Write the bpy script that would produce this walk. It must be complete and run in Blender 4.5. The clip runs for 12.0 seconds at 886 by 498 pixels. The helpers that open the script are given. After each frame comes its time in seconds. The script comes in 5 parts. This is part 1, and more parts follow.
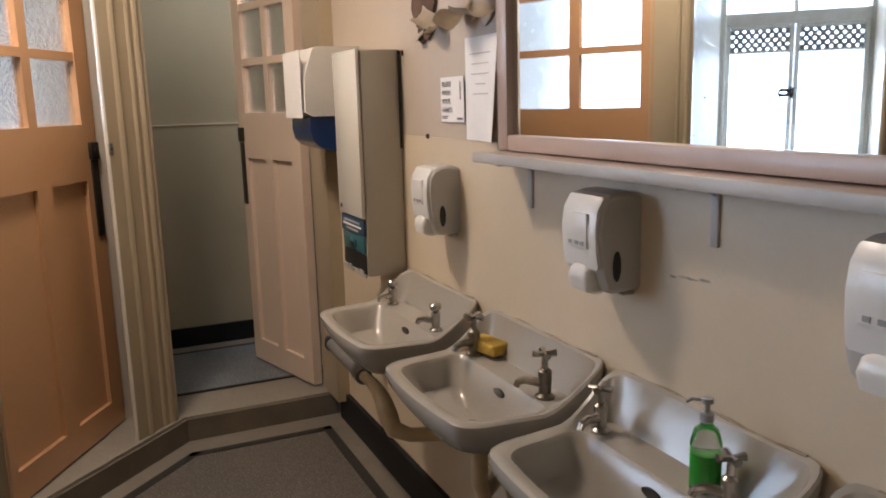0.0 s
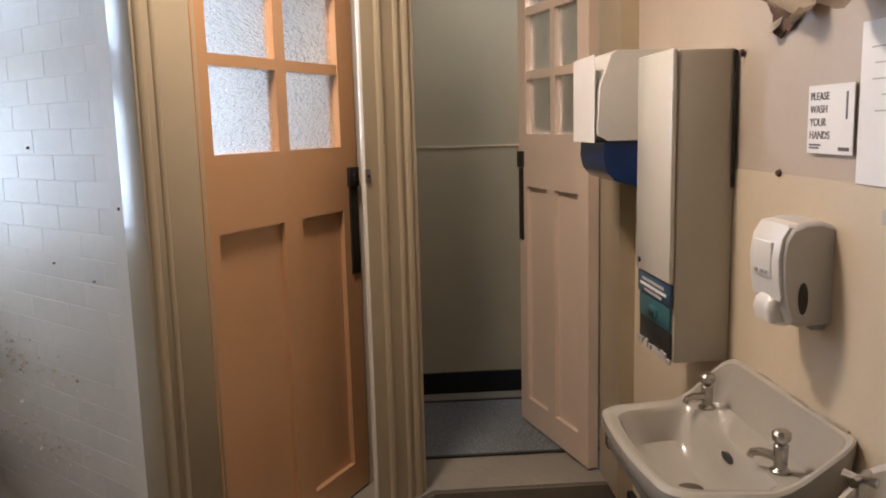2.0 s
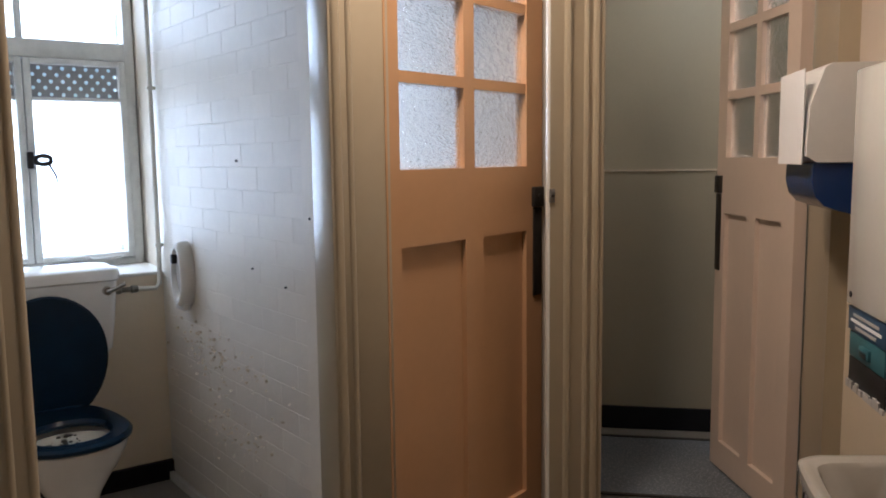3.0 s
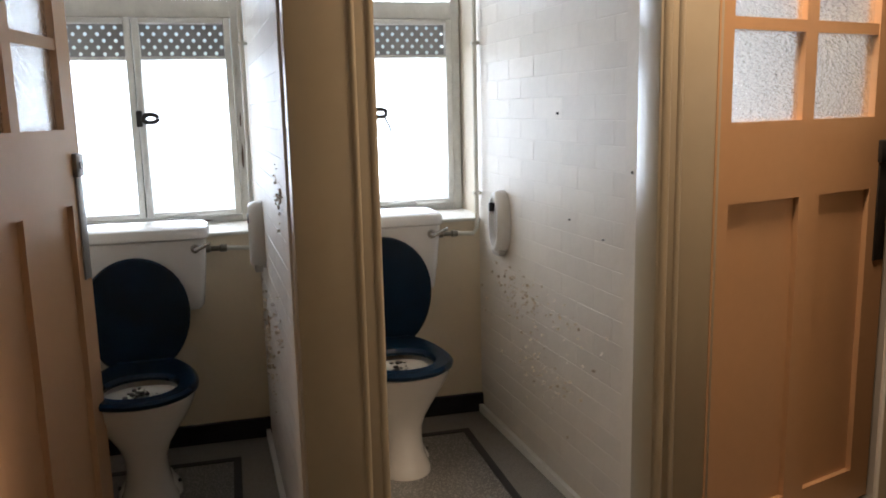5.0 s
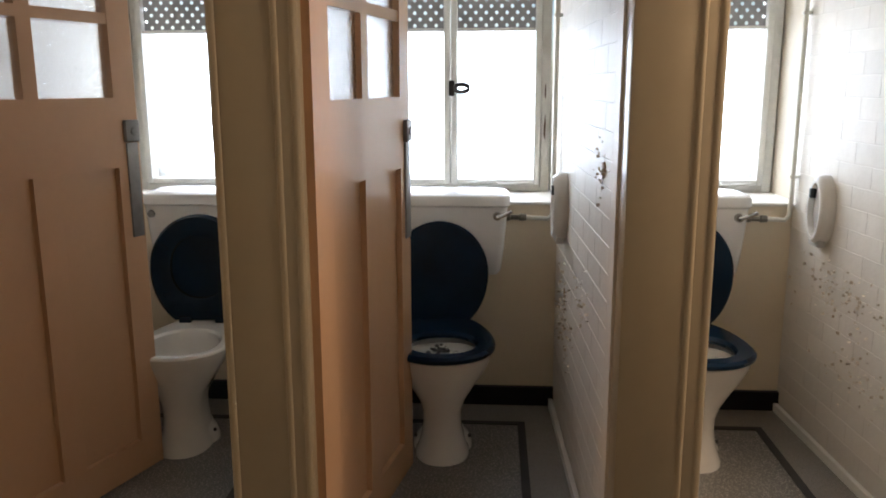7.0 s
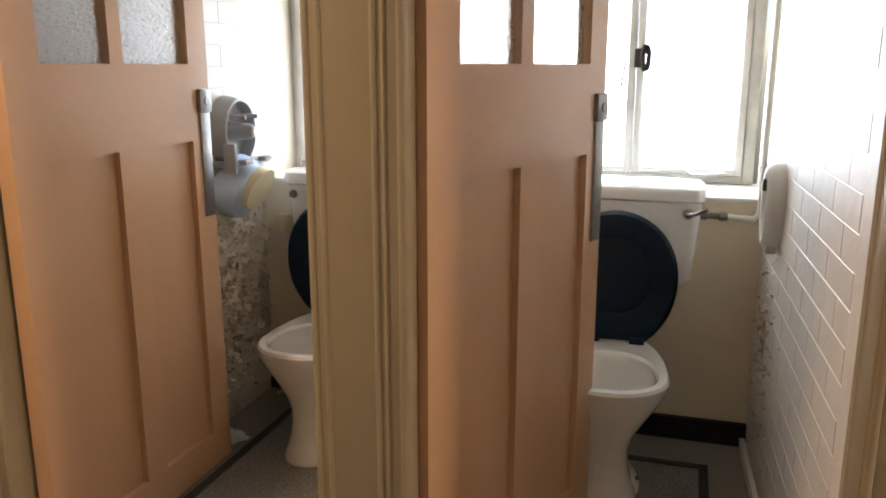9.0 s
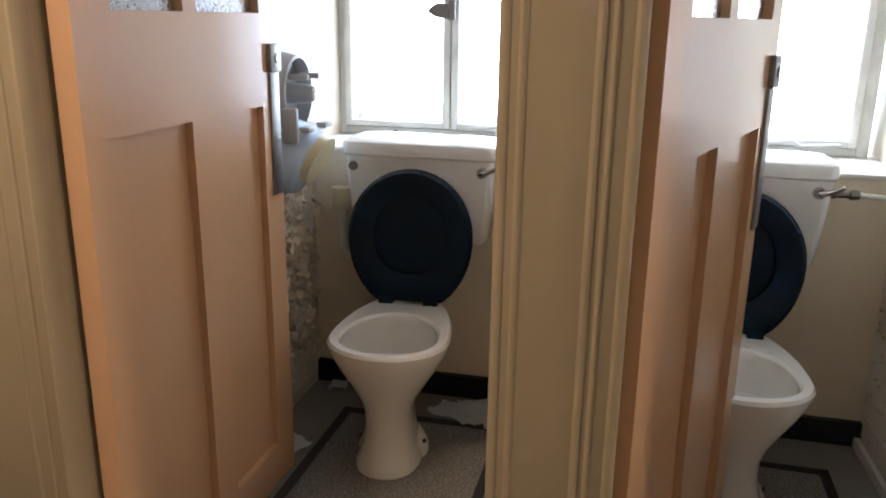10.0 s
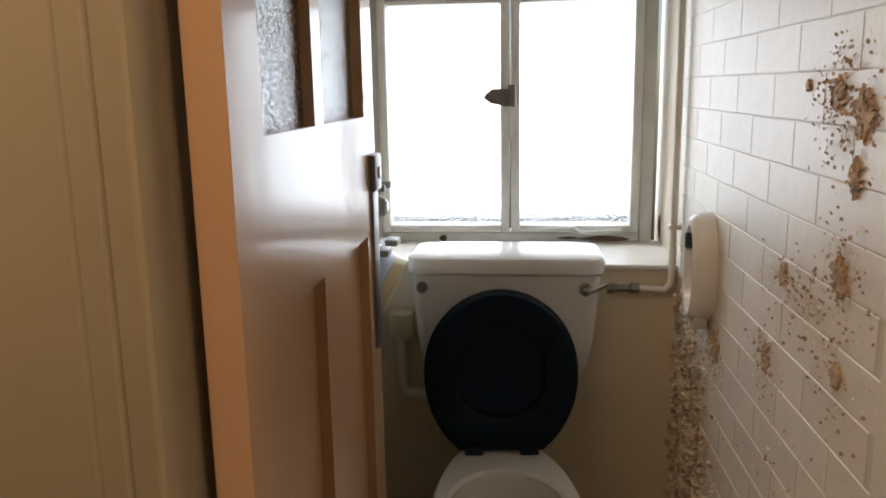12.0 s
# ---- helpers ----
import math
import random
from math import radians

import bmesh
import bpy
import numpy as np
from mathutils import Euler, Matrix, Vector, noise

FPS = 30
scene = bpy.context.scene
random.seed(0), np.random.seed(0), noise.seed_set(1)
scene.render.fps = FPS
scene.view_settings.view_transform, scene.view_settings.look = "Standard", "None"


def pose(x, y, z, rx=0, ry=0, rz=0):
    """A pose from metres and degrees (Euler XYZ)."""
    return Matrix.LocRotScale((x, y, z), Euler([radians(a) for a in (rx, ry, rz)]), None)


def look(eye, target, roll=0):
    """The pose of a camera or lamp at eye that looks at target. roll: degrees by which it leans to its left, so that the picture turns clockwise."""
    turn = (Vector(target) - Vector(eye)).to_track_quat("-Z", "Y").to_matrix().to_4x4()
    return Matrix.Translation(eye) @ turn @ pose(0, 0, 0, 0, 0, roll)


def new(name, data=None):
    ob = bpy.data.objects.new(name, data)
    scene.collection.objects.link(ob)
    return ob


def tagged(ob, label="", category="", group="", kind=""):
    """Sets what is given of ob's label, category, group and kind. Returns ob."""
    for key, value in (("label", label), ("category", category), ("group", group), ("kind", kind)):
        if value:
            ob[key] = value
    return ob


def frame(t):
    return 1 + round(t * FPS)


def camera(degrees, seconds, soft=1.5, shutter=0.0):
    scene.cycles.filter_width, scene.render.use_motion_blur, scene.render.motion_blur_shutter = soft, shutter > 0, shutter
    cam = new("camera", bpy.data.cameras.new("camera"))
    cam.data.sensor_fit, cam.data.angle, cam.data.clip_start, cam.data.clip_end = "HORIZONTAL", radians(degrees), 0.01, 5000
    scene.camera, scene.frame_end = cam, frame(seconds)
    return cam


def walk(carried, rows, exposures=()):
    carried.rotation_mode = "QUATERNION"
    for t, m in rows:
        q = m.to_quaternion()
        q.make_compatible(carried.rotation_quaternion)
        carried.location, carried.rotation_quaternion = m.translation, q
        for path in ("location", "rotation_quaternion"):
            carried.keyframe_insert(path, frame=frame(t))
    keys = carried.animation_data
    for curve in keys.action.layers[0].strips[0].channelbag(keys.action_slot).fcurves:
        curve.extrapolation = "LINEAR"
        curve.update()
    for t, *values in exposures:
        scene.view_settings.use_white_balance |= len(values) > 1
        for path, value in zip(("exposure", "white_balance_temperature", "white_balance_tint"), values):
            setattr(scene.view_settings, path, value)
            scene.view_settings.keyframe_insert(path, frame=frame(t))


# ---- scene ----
cam = camera(58.0, 12.0, soft=1.85)
K = 1.08  # plan units to metres
PATH = [
    (0, (0.267, 0.365, 1.19), (-0.434, 2.202, 0.822), -1.6),
    (0.5, (0.197, 0.551, 1.181), (-0.712, 2.298, 0.831), -1.5),
    (1, (0.143, 0.721, 1.187), (-0.967, 2.352, 0.855), -0.7),
    (1.5, (0.048, 0.822, 1.183), (-1.165, 2.377, 0.849), -1.2),
    (2, (-0.058, 0.906, 1.196), (-1.358, 2.395, 0.89), -1.5),
    (2.5, (-0.081, 0.95, 1.195), (-1.509, 2.325, 0.927), -0.7),
    (3, (-0.068, 0.955, 1.168), (-1.692, 2.098, 0.940), -0.7),
    (3.5, (-0.074, 0.955, 1.128), (-1.855, 1.839, 0.898), -0.4),
    (3.7, (-0.080, 0.952, 1.132), (-1.899, 1.752, 0.882), -0.7),
    (5.3, (-0.082, 0.864, 1.196), (-2.0, 1.31, 0.846), -1.2),
    (5.5, (-0.076, 0.865, 1.2), (-2.002, 1.276, 0.851), -1.1),
    (6, (-0.06, 0.851, 1.194), (-2.005, 1.163, 0.849), -0.8),
    (6.5, (-0.064, 0.82, 1.197), (-2.027, 0.93, 0.832), -0.4),
    (7, (-0.116, 0.716, 1.186), (-2.071, 0.59, 0.785), -0.2),
    (7.5, (-0.192, 0.525, 1.2), (-2.125, 0.244, 0.769), -1.0),
    (7.7, (-0.209, 0.454, 1.203), (-2.127, 0.092, 0.766), -1.3),
    (9.3, (-0.609, -0.302, 1.148), (-2.471, -0.877, 0.699), 0.1),
    (9.5, (-0.654, -0.4, 1.151), (-2.521, -0.948, 0.686), -0.3),
    (10, (-0.726, -0.585, 1.148), (-2.592, -1.045, 0.595), 0.8),
    (10.5, (-0.851, -0.732, 1.147), (-2.716, -1.143, 0.553), 1.7),
    (11, (-0.963, -0.891, 1.169), (-2.862, -1.25, 0.654), 1.6),
    (11.5, (-1.007, -1.045, 1.191), (-2.937, -1.336, 0.753), -0.3),
    (12, (-1.07, -1.142, 1.201), (-3.018, -1.354, 0.804), -1.0),
]
EXPOSURES = [(0, -0.08, 5250, 10), (1.5, 0.03, 5350, 10), (2.5, -0.12, 5100, 11), (3, -0.36, 5100, 11), (3.5, -0.42, 5400, 11), (5.5, -0.08, 5800, 11), (6.5, 0.0, 5800, 11), (7.5, 0.45, 5950, 11), (9.5, 0.85, 6000, 11), (10, 0.85, 5500, 10), (10.5, 1.22, 5350, 9), (11, 0.5, 5400, 10), (11.5, 0.1, 6000, 11), (12, -0.12, 6200, 11)]
walk(cam, [(t, look(Vector(eye) * K, Vector(target) * K, roll)) for t, eye, target, roll in PATH], EXPOSURES)

# ---- world and lights ----
world = bpy.data.worlds.new("sky")
scene.world = world
world.use_nodes = True
sky = world.node_tree.nodes.new("ShaderNodeTexSky")
sky.sky_type, sky.sun_disc = "NISHITA", False
sky.sun_elevation, sky.sun_rotation = radians(38), radians(200)
world.node_tree.nodes["Background"].inputs[1].default_value = 0.12
world.node_tree.links.new(sky.outputs[0], world.node_tree.nodes["Background"].inputs[0])
sun = new("sun", bpy.data.lights.new("sun", "SUN"))
sun.data.energy, sun.data.angle, sun.data.color = 0.8, radians(12), (1, 0.96, 0.9)
sun.matrix_basis = look((0, 0, 9), (3, 6, 0))


def area_light(name, m, w, h, watts, color):
    ob = new(name, bpy.data.lights.new(name, "AREA"))
    ob.data.shape, ob.data.size, ob.data.size_y = "RECTANGLE", w, h
    ob.data.energy, ob.data.color = watts, color
    ob.matrix_basis = m
    return ob


CENTRES = (2.26, 1.392, 0.537, -0.335, -1.2)  # the room behind the shut door, then the four cubicles
for yc, watts in zip(CENTRES, (30, 25, 22, 22, 15.5)):
    area_light("window_daylight", look(Vector((-3.52, yc, 1.4)) * K, Vector((0, yc, 1.3)) * K), 0.8, 1.25, watts, (0.93, 0.97, 1.0))
# unseen ceiling lamps, inferred from the warm glow on the door frames
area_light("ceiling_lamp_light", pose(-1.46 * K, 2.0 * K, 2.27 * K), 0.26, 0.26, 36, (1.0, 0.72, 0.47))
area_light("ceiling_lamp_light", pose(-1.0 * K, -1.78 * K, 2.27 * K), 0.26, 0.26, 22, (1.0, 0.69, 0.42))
# added fill: no lobby source is known, it only brightens the lobby
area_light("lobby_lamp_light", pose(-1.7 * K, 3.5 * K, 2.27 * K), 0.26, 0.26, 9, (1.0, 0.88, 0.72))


# ---- materials ----
def material(name, color, rough=0.5, vary=0.12, scale=3.0, fine=60.0, bump=0.05, metal=0.0, spec=0.5, coat=0.0, tint=None, by_piece=0.0, speck=None, speck_scale=120.0, speck_amount=0.4, coat_rough=0.12, wave=0.0):
    """A painted or solid surface: broad stains, fine grain, light relief, and small difference from piece to piece."""
    m = bpy.data.materials.new(name)
    m.use_nodes = True
    nt = m.node_tree
    n, link = nt.nodes, nt.links.new
    bsdf = n["Principled BSDF"]
    co = n.new("ShaderNodeTexCoord").outputs["Object"]
    info = n.new("ShaderNodeObjectInfo")
    off = n.new("ShaderNodeVectorMath")
    off.operation = "SCALE"
    off.inputs[0].default_value = (7.3, 3.1, 5.7)
    link(info.outputs["Random"], off.inputs["Scale"])
    add = n.new("ShaderNodeVectorMath")
    link(co, add.inputs[0])
    link(off.outputs[0], add.inputs[1])

    def noise_at(sc, detail=5.0, r=0.6):
        t = n.new("ShaderNodeTexNoise")
        t.inputs["Scale"].default_value, t.inputs["Detail"].default_value, t.inputs["Roughness"].default_value = sc, detail, r
        link(add.outputs[0], t.inputs["Vector"])
        return t.outputs["Fac"]

    def mixed(fac, a, b):
        x = n.new("ShaderNodeMix")
        x.data_type = "RGBA"
        for sock, v in ((x.inputs["Factor"], fac), (x.inputs["A"], a), (x.inputs["B"], b)):
            if hasattr(v, "is_output"):
                link(v, sock)
            else:
                sock.default_value = v if isinstance(v, float) else (*v, 1)
        return x.outputs["Result"]

    def ramp(fac, lo, hi):
        r = n.new("ShaderNodeMapRange")
        r.inputs["From Min"].default_value, r.inputs["From Max"].default_value = lo, hi
        link(fac, r.inputs["Value"])
        return r.outputs["Result"]

    broad, grain = noise_at(scale), noise_at(fine, 3.0)
    dark = tint or tuple(c * (1 - 2.2 * vary) for c in color)
    lite = tuple(min(1, c * (1 + vary)) for c in color)
    col = mixed(ramp(broad, 0.25, 0.8), dark, lite)
    shade = n.new("ShaderNodeMix")
    shade.data_type, shade.blend_type = "RGBA", "MULTIPLY"
    shade.inputs["Factor"].default_value = 0.5 * vary + 0.04
    link(col, shade.inputs["A"])
    link(grain, shade.inputs["B"])
    col = shade.outputs["Result"]
    if by_piece:
        hsv = n.new("ShaderNodeHueSaturation")
        link(col, hsv.inputs["Color"])
        rr = n.new("ShaderNodeMapRange")
        rr.inputs["To Min"].default_value, rr.inputs["To Max"].default_value = 1 - by_piece, 1 + by_piece
        link(info.outputs["Random"], rr.inputs["Value"])
        link(rr.outputs["Result"], hsv.inputs["Value"])
        col = hsv.outputs["Color"]
    if speck:
        col = mixed(ramp(noise_at(speck_scale, 2.0, 0.5), 0.62 - 0.25 * speck_amount, 0.68 - 0.25 * speck_amount), col, speck)
    link(col, bsdf.inputs["Base Color"])
    rmap = n.new("ShaderNodeMapRange")
    rmap.inputs["To Min"].default_value, rmap.inputs["To Max"].default_value = max(0.03, rough - 0.03), min(1, rough + 0.05)
    link(broad, rmap.inputs["Value"])
    bsdf.inputs["Roughness"].default_value = rough
    if not coat:
        link(rmap.outputs["Result"], bsdf.inputs["Roughness"])
    bsdf.inputs["Metallic"].default_value = metal
    bsdf.inputs["Specular IOR Level"].default_value = spec
    bsdf.inputs["Coat Weight"].default_value = coat
    bsdf.inputs["Coat Roughness"].default_value = coat_rough
    if bump:
        b = n.new("ShaderNodeBump")
        b.inputs["Strength"].default_value, b.inputs["Distance"].default_value = bump, 0.01
        link(noise_at(fine * 0.4, 4.0), b.inputs["Height"])
        link(b.outputs[0], bsdf.inputs["Normal"])
    if wave:
        # brush marks and ripples in thick gloss paint
        w = n.new("ShaderNodeBump")
        w.inputs["Strength"].default_value, w.inputs["Distance"].default_value = wave, 0.01
        link(noise_at(9.0, 3.0, 0.5), w.inputs["Height"])
        link(w.outputs[0], bsdf.inputs["Coat Normal"])
    return m


def glass_material(name, bump, scale, color=(0.96, 0.98, 1.0), rough=0.18, stretch=(1.0, 1.0, 1.0)):
    m = bpy.data.materials.new(name)
    m.use_nodes = True
    n, link = m.node_tree.nodes, m.node_tree.links.new
    bsdf = n["Principled BSDF"]
    bsdf.inputs["Base Color"].default_value = (*color, 1)
    bsdf.inputs["Transmission Weight"].default_value, bsdf.inputs["Roughness"].default_value, bsdf.inputs["IOR"].default_value = 1.0, rough, 1.45
    co = n.new("ShaderNodeTexCoord")
    t = n.new("ShaderNodeTexNoise")
    t.inputs["Scale"].default_value, t.inputs["Detail"].default_value = scale, 2.0
    by_axis = n.new("ShaderNodeVectorMath")
    by_axis.operation = "MULTIPLY"
    by_axis.inputs[1].default_value = stretch
    link(co.outputs["Object"], by_axis.inputs[0])
    link(by_axis.outputs[0], t.inputs["Vector"])
    b = n.new("ShaderNodeBump")
    b.inputs["Strength"].default_value, b.inputs["Distance"].default_value = bump, 0.01
    link(t.outputs["Fac"], b.inputs["Height"])
    link(b.outputs[0], bsdf.inputs["Normal"])
    return m


CREAM_WALL = material("cream wall paint", (0.78, 0.665, 0.485), 0.42, 0.05, 1.6, 90, 0.06)
# basin wall: darker copies of CREAM_WALL and PALE_WALL, dimmer light put into the colour
CREAM_WALL_DIMMED = material("cream wall paint with shade mixed in", (0.66, 0.56, 0.41), 0.42, 0.06, 1.6, 90, 0.06)
PALE_WALL_DIMMED = material("pale wall paint with shade mixed in", (0.51, 0.435, 0.35), 0.5, 0.06, 1.8, 80, 0.06)
PALE_WALL = material("pale upper wall paint", (0.70, 0.62, 0.50), 0.5, 0.05, 1.8, 80, 0.06)
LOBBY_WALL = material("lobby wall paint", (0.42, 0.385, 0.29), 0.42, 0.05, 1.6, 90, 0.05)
BRICK_PAINT = material("painted brick", (0.72, 0.665, 0.58), 0.42, 0.04, 4.0, 45, 0.2, by_piece=0.025)
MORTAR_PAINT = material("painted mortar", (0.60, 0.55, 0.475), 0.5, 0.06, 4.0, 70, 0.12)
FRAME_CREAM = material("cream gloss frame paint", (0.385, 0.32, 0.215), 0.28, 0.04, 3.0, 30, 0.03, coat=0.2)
DOOR_PINK = material("salmon gloss door paint", (0.60, 0.365, 0.205), 0.24, 0.02, 2.5, 40, 0.02, coat=0.4, coat_rough=0.07, wave=0.15)
# same paint as DOOR_PINK, dim warm lamplight put into its colour
DOOR_PINK_WARMED = material("salmon door paint dimmed and warmed for lamplight", (0.51, 0.295, 0.145), 0.26, 0.03, 2.5, 40, 0.02, coat=0.25)
DOOR_PALE = material("pale pink door paint", (0.70, 0.565, 0.455), 0.3, 0.03, 2.5, 40, 0.02, coat=0.2)
DOOR_PANEL = material("salmon panel paint", (0.59, 0.36, 0.20), 0.26, 0.02, 2.5, 40, 0.02, coat=0.4, coat_rough=0.07, wave=0.15)
WINDOW_WHITE = material("worn white window paint", (0.74, 0.73, 0.69), 0.45, 0.10, 9.0, 60, 0.15)
SILL_WHITE = material("white sill paint", (0.78, 0.75, 0.68), 0.4, 0.06, 5.0, 60, 0.08)
BLACK_SKIRT = material("black skirting", (0.012, 0.013, 0.017), 0.45, 0.25, 6.0, 60, 0.06, spec=0.3)
FLOOR_BORDER = material("grey brown floor border", (0.30, 0.272, 0.23), 0.5, 0.12, 3.0, 90, 0.05, speck=(0.2, 0.18, 0.15), speck_scale=260)
TERRAZZO = material("dark terrazzo", (0.18, 0.172, 0.16), 0.45, 0.15, 3.0, 120, 0.05, speck=(0.30, 0.28, 0.25), speck_scale=150, speck_amount=0.35)
# washroom floor: TERRAZZO and FLOOR_BORDER again, darkened in place of weaker light
TERRAZZO_DIMMED = material("washroom terrazzo with shade mixed in", (0.10, 0.09, 0.077), 0.5, 0.15, 3.0, 120, 0.05, speck=(0.17, 0.155, 0.135), speck_scale=150, speck_amount=0.3)
FLOOR_BORDER_DIMMED = material("washroom floor border with shade mixed in", (0.22, 0.195, 0.16), 0.5, 0.14, 3.0, 90, 0.05, speck=(0.16, 0.14, 0.115), speck_scale=260)
LOBBY_FLOOR = material("blue grey lobby floor", (0.17, 0.19, 0.22), 0.45, 0.15, 3.0, 100, 0.05, speck=(0.27, 0.28, 0.30), speck_scale=110, speck_amount=0.3)
LINE_BLACK = material("black floor strip", (0.03, 0.028, 0.026), 0.5, 0.2, 8.0, 80, 0.03)
STEP_EDGE = material("worn step riser", (0.15, 0.125, 0.095), 0.55, 0.15, 5.0, 80, 0.06)
CERAMIC = material("white glazed ceramic", (0.80, 0.77, 0.71), 0.12, 0.03, 3.0, 40, 0.0, coat=0.5)
# white ceramic darkened: the basins' shade is put into the glaze colour
GLAZE_SHADED = material("white basin glaze with shade mixed in", (0.37, 0.355, 0.325), 0.2, 0.06, 5.0, 60, 0.0, coat=0.2, tint=(0.40, 0.365, 0.31))
CISTERN = material("white cistern plastic", (0.80, 0.78, 0.74), 0.2, 0.03, 3.0, 40, 0.0, coat=0.3)
NAVY = material("navy plastic seat", (0.004, 0.016, 0.037), 0.22, 0.15, 6.0, 50, 0.02, spec=0.2)
CHROME = material("worn chrome", (0.50, 0.48, 0.455), 0.22, 0.1, 20.0, 90, 0.03, metal=1.0)
BRASS = material("tarnished brass", (0.27, 0.245, 0.20), 0.38, 0.2, 25.0, 90, 0.05, metal=1.0)
DARK_METAL = material("dark push plate", (0.055, 0.048, 0.042), 0.4, 0.25, 12.0, 70, 0.05, metal=0.5)
STEEL = material("dull steel plate", (0.30, 0.29, 0.28), 0.35, 0.15, 15.0, 80, 0.03, metal=0.9)
WHITE_PLASTIC = material("white plastic", (0.76, 0.74, 0.70), 0.3, 0.03, 6.0, 60, 0.02, coat=0.15)
SIDE_PLASTIC = material("grey-white plastic", (0.50, 0.48, 0.45), 0.36, 0.03, 6.0, 60, 0.02)
GREY_PLASTIC = material("grey plastic", (0.36, 0.36, 0.36), 0.38, 0.05, 6.0, 60, 0.02)
BLUE_PLASTIC = material("blue plastic", (0.012, 0.04, 0.16), 0.25, 0.08, 6.0, 60, 0.02, coat=0.2)
PALE_BLUE = material("pale blue clear plastic", (0.55, 0.68, 0.86), 0.25, 0.06, 6.0, 60, 0.02)
IVORY = material("yellowed ivory plastic", (0.70, 0.62, 0.40), 0.35, 0.05, 6.0, 60, 0.02)
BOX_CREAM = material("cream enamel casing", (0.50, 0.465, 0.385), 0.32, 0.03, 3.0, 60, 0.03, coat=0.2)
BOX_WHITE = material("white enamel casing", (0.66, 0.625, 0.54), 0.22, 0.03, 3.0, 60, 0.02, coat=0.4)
TEAL = material("teal plastic", (0.045, 0.14, 0.165), 0.3, 0.1, 8.0, 60, 0.02)
LABEL_BLUE = material("dark blue label", (0.035, 0.075, 0.14), 0.35, 0.1, 8.0, 60, 0.02)
BLACK_PLASTIC = material("black plastic", (0.02, 0.02, 0.022), 0.35, 0.15, 8.0, 60, 0.02)
MIRROR_FRAME = material("pink brown frame paint", (0.50, 0.385, 0.32), 0.35, 0.07, 4.0, 50, 0.05, coat=0.15)
SCUFF = material("grey rubbed scuff", (0.58, 0.50, 0.39), 0.6, 0.3, 40.0, 90, 0.1)
SEALANT = material("mouldy sealant", (0.16, 0.115, 0.075), 0.7, 0.5, 60.0, 90, 0.2, tint=(0.4, 0.34, 0.26))
SHELF_WHITE = material("white shelf paint", (0.52, 0.495, 0.465), 0.4, 0.06, 5.0, 60, 0.06)
PAPER = material("white paper", (0.84, 0.83, 0.82), 0.7, 0.03, 5.0, 60, 0.04)
INK = material("grey ink", (0.16, 0.15, 0.17), 0.7, 0.1, 5.0, 60, 0.0)
PLASTER_BROWN = material("bare brown plaster", (0.13, 0.075, 0.045), 0.9, 0.25, 20.0, 90, 0.5)
PEEL_PAINT = material("peeled paint", (0.62, 0.54, 0.42), 0.5, 0.1, 20.0, 60, 0.2)
RUST_STAIN = material("orange bare brick", (0.62, 0.43, 0.26), 0.8, 0.3, 45.0, 90, 0.5)
FLAKE = material("curled paint flakes", (0.74, 0.62, 0.46), 0.36, 0.2, 40.0, 90, 0.1)
TISSUE = material("white tissue", (0.82, 0.81, 0.78), 0.9, 0.03, 9.0, 60, 0.2)
SOAP_GREEN = material("green liquid soap", (0.06, 0.50, 0.04), 0.2, 0.08, 9.0, 60, 0.0, coat=0.3)
CLEAR_PLASTIC = glass_material("clear plastic", 0.02, 30, (0.95, 0.98, 0.95), 0.05)
SPONGE = material("yellow sponge", (0.62, 0.42, 0.06), 0.95, 0.15, 20.0, 110, 0.6)
PIPE_GREY = material("grey waste pipe", (0.17, 0.165, 0.16), 0.45, 0.1, 9.0, 60, 0.03)
PIPE_WHITE = material("painted pipe", (0.72, 0.69, 0.60), 0.35, 0.06, 9.0, 60, 0.05)
PIPE_CREAM = material("stained cream pipe", (0.55, 0.42, 0.24), 0.4, 0.15, 9.0, 60, 0.05)
SLUDGE = material("dark bowl dirt", (0.03, 0.022, 0.014), 0.6, 0.3, 20.0, 80, 0.3)
WATER_STAIN = material("standing bowl water", (0.56, 0.53, 0.46), 0.08, 0.1, 9.0, 50, 0.03)
CEILING_WHITE = material("white ceiling paint", (0.78, 0.75, 0.68), 0.7, 0.05, 2.0, 60, 0.05)
OBSCURE = glass_material("obscured window glass", 0.35, 160)
RIPPLED = glass_material("rippled door glass", 0.4, 165, rough=0.2, stretch=(0.32, 0.32, 1.25))
MIRROR = bpy.data.materials.new("mirror silver")
MIRROR.use_nodes = True
MIRROR.node_tree.nodes["Principled BSDF"].inputs["Metallic"].default_value = 1.0
MIRROR.node_tree.nodes["Principled BSDF"].inputs["Roughness"].default_value = 0.015
MIRROR.node_tree.nodes["Principled BSDF"].inputs["Base Color"].default_value = (0.86, 0.88, 0.88, 1)
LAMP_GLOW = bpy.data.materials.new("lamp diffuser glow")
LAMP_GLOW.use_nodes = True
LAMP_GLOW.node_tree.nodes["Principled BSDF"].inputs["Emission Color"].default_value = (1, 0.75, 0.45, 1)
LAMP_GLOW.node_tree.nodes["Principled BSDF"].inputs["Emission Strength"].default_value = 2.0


# ---- building helpers (plan units in, metres out) ----
def mesh_of(name, bm, mat, smooth=35):
    bm.transform(Matrix.Scale(K, 4))
    bmesh.ops.recalc_face_normals(bm, faces=bm.faces)
    me = bpy.data.meshes.new(name)
    bm.to_mesh(me)
    bm.free()
    me.materials.append(mat)
    if smooth:
        me.shade_smooth()
        me.set_sharp_from_angle(angle=radians(smooth))
    return me


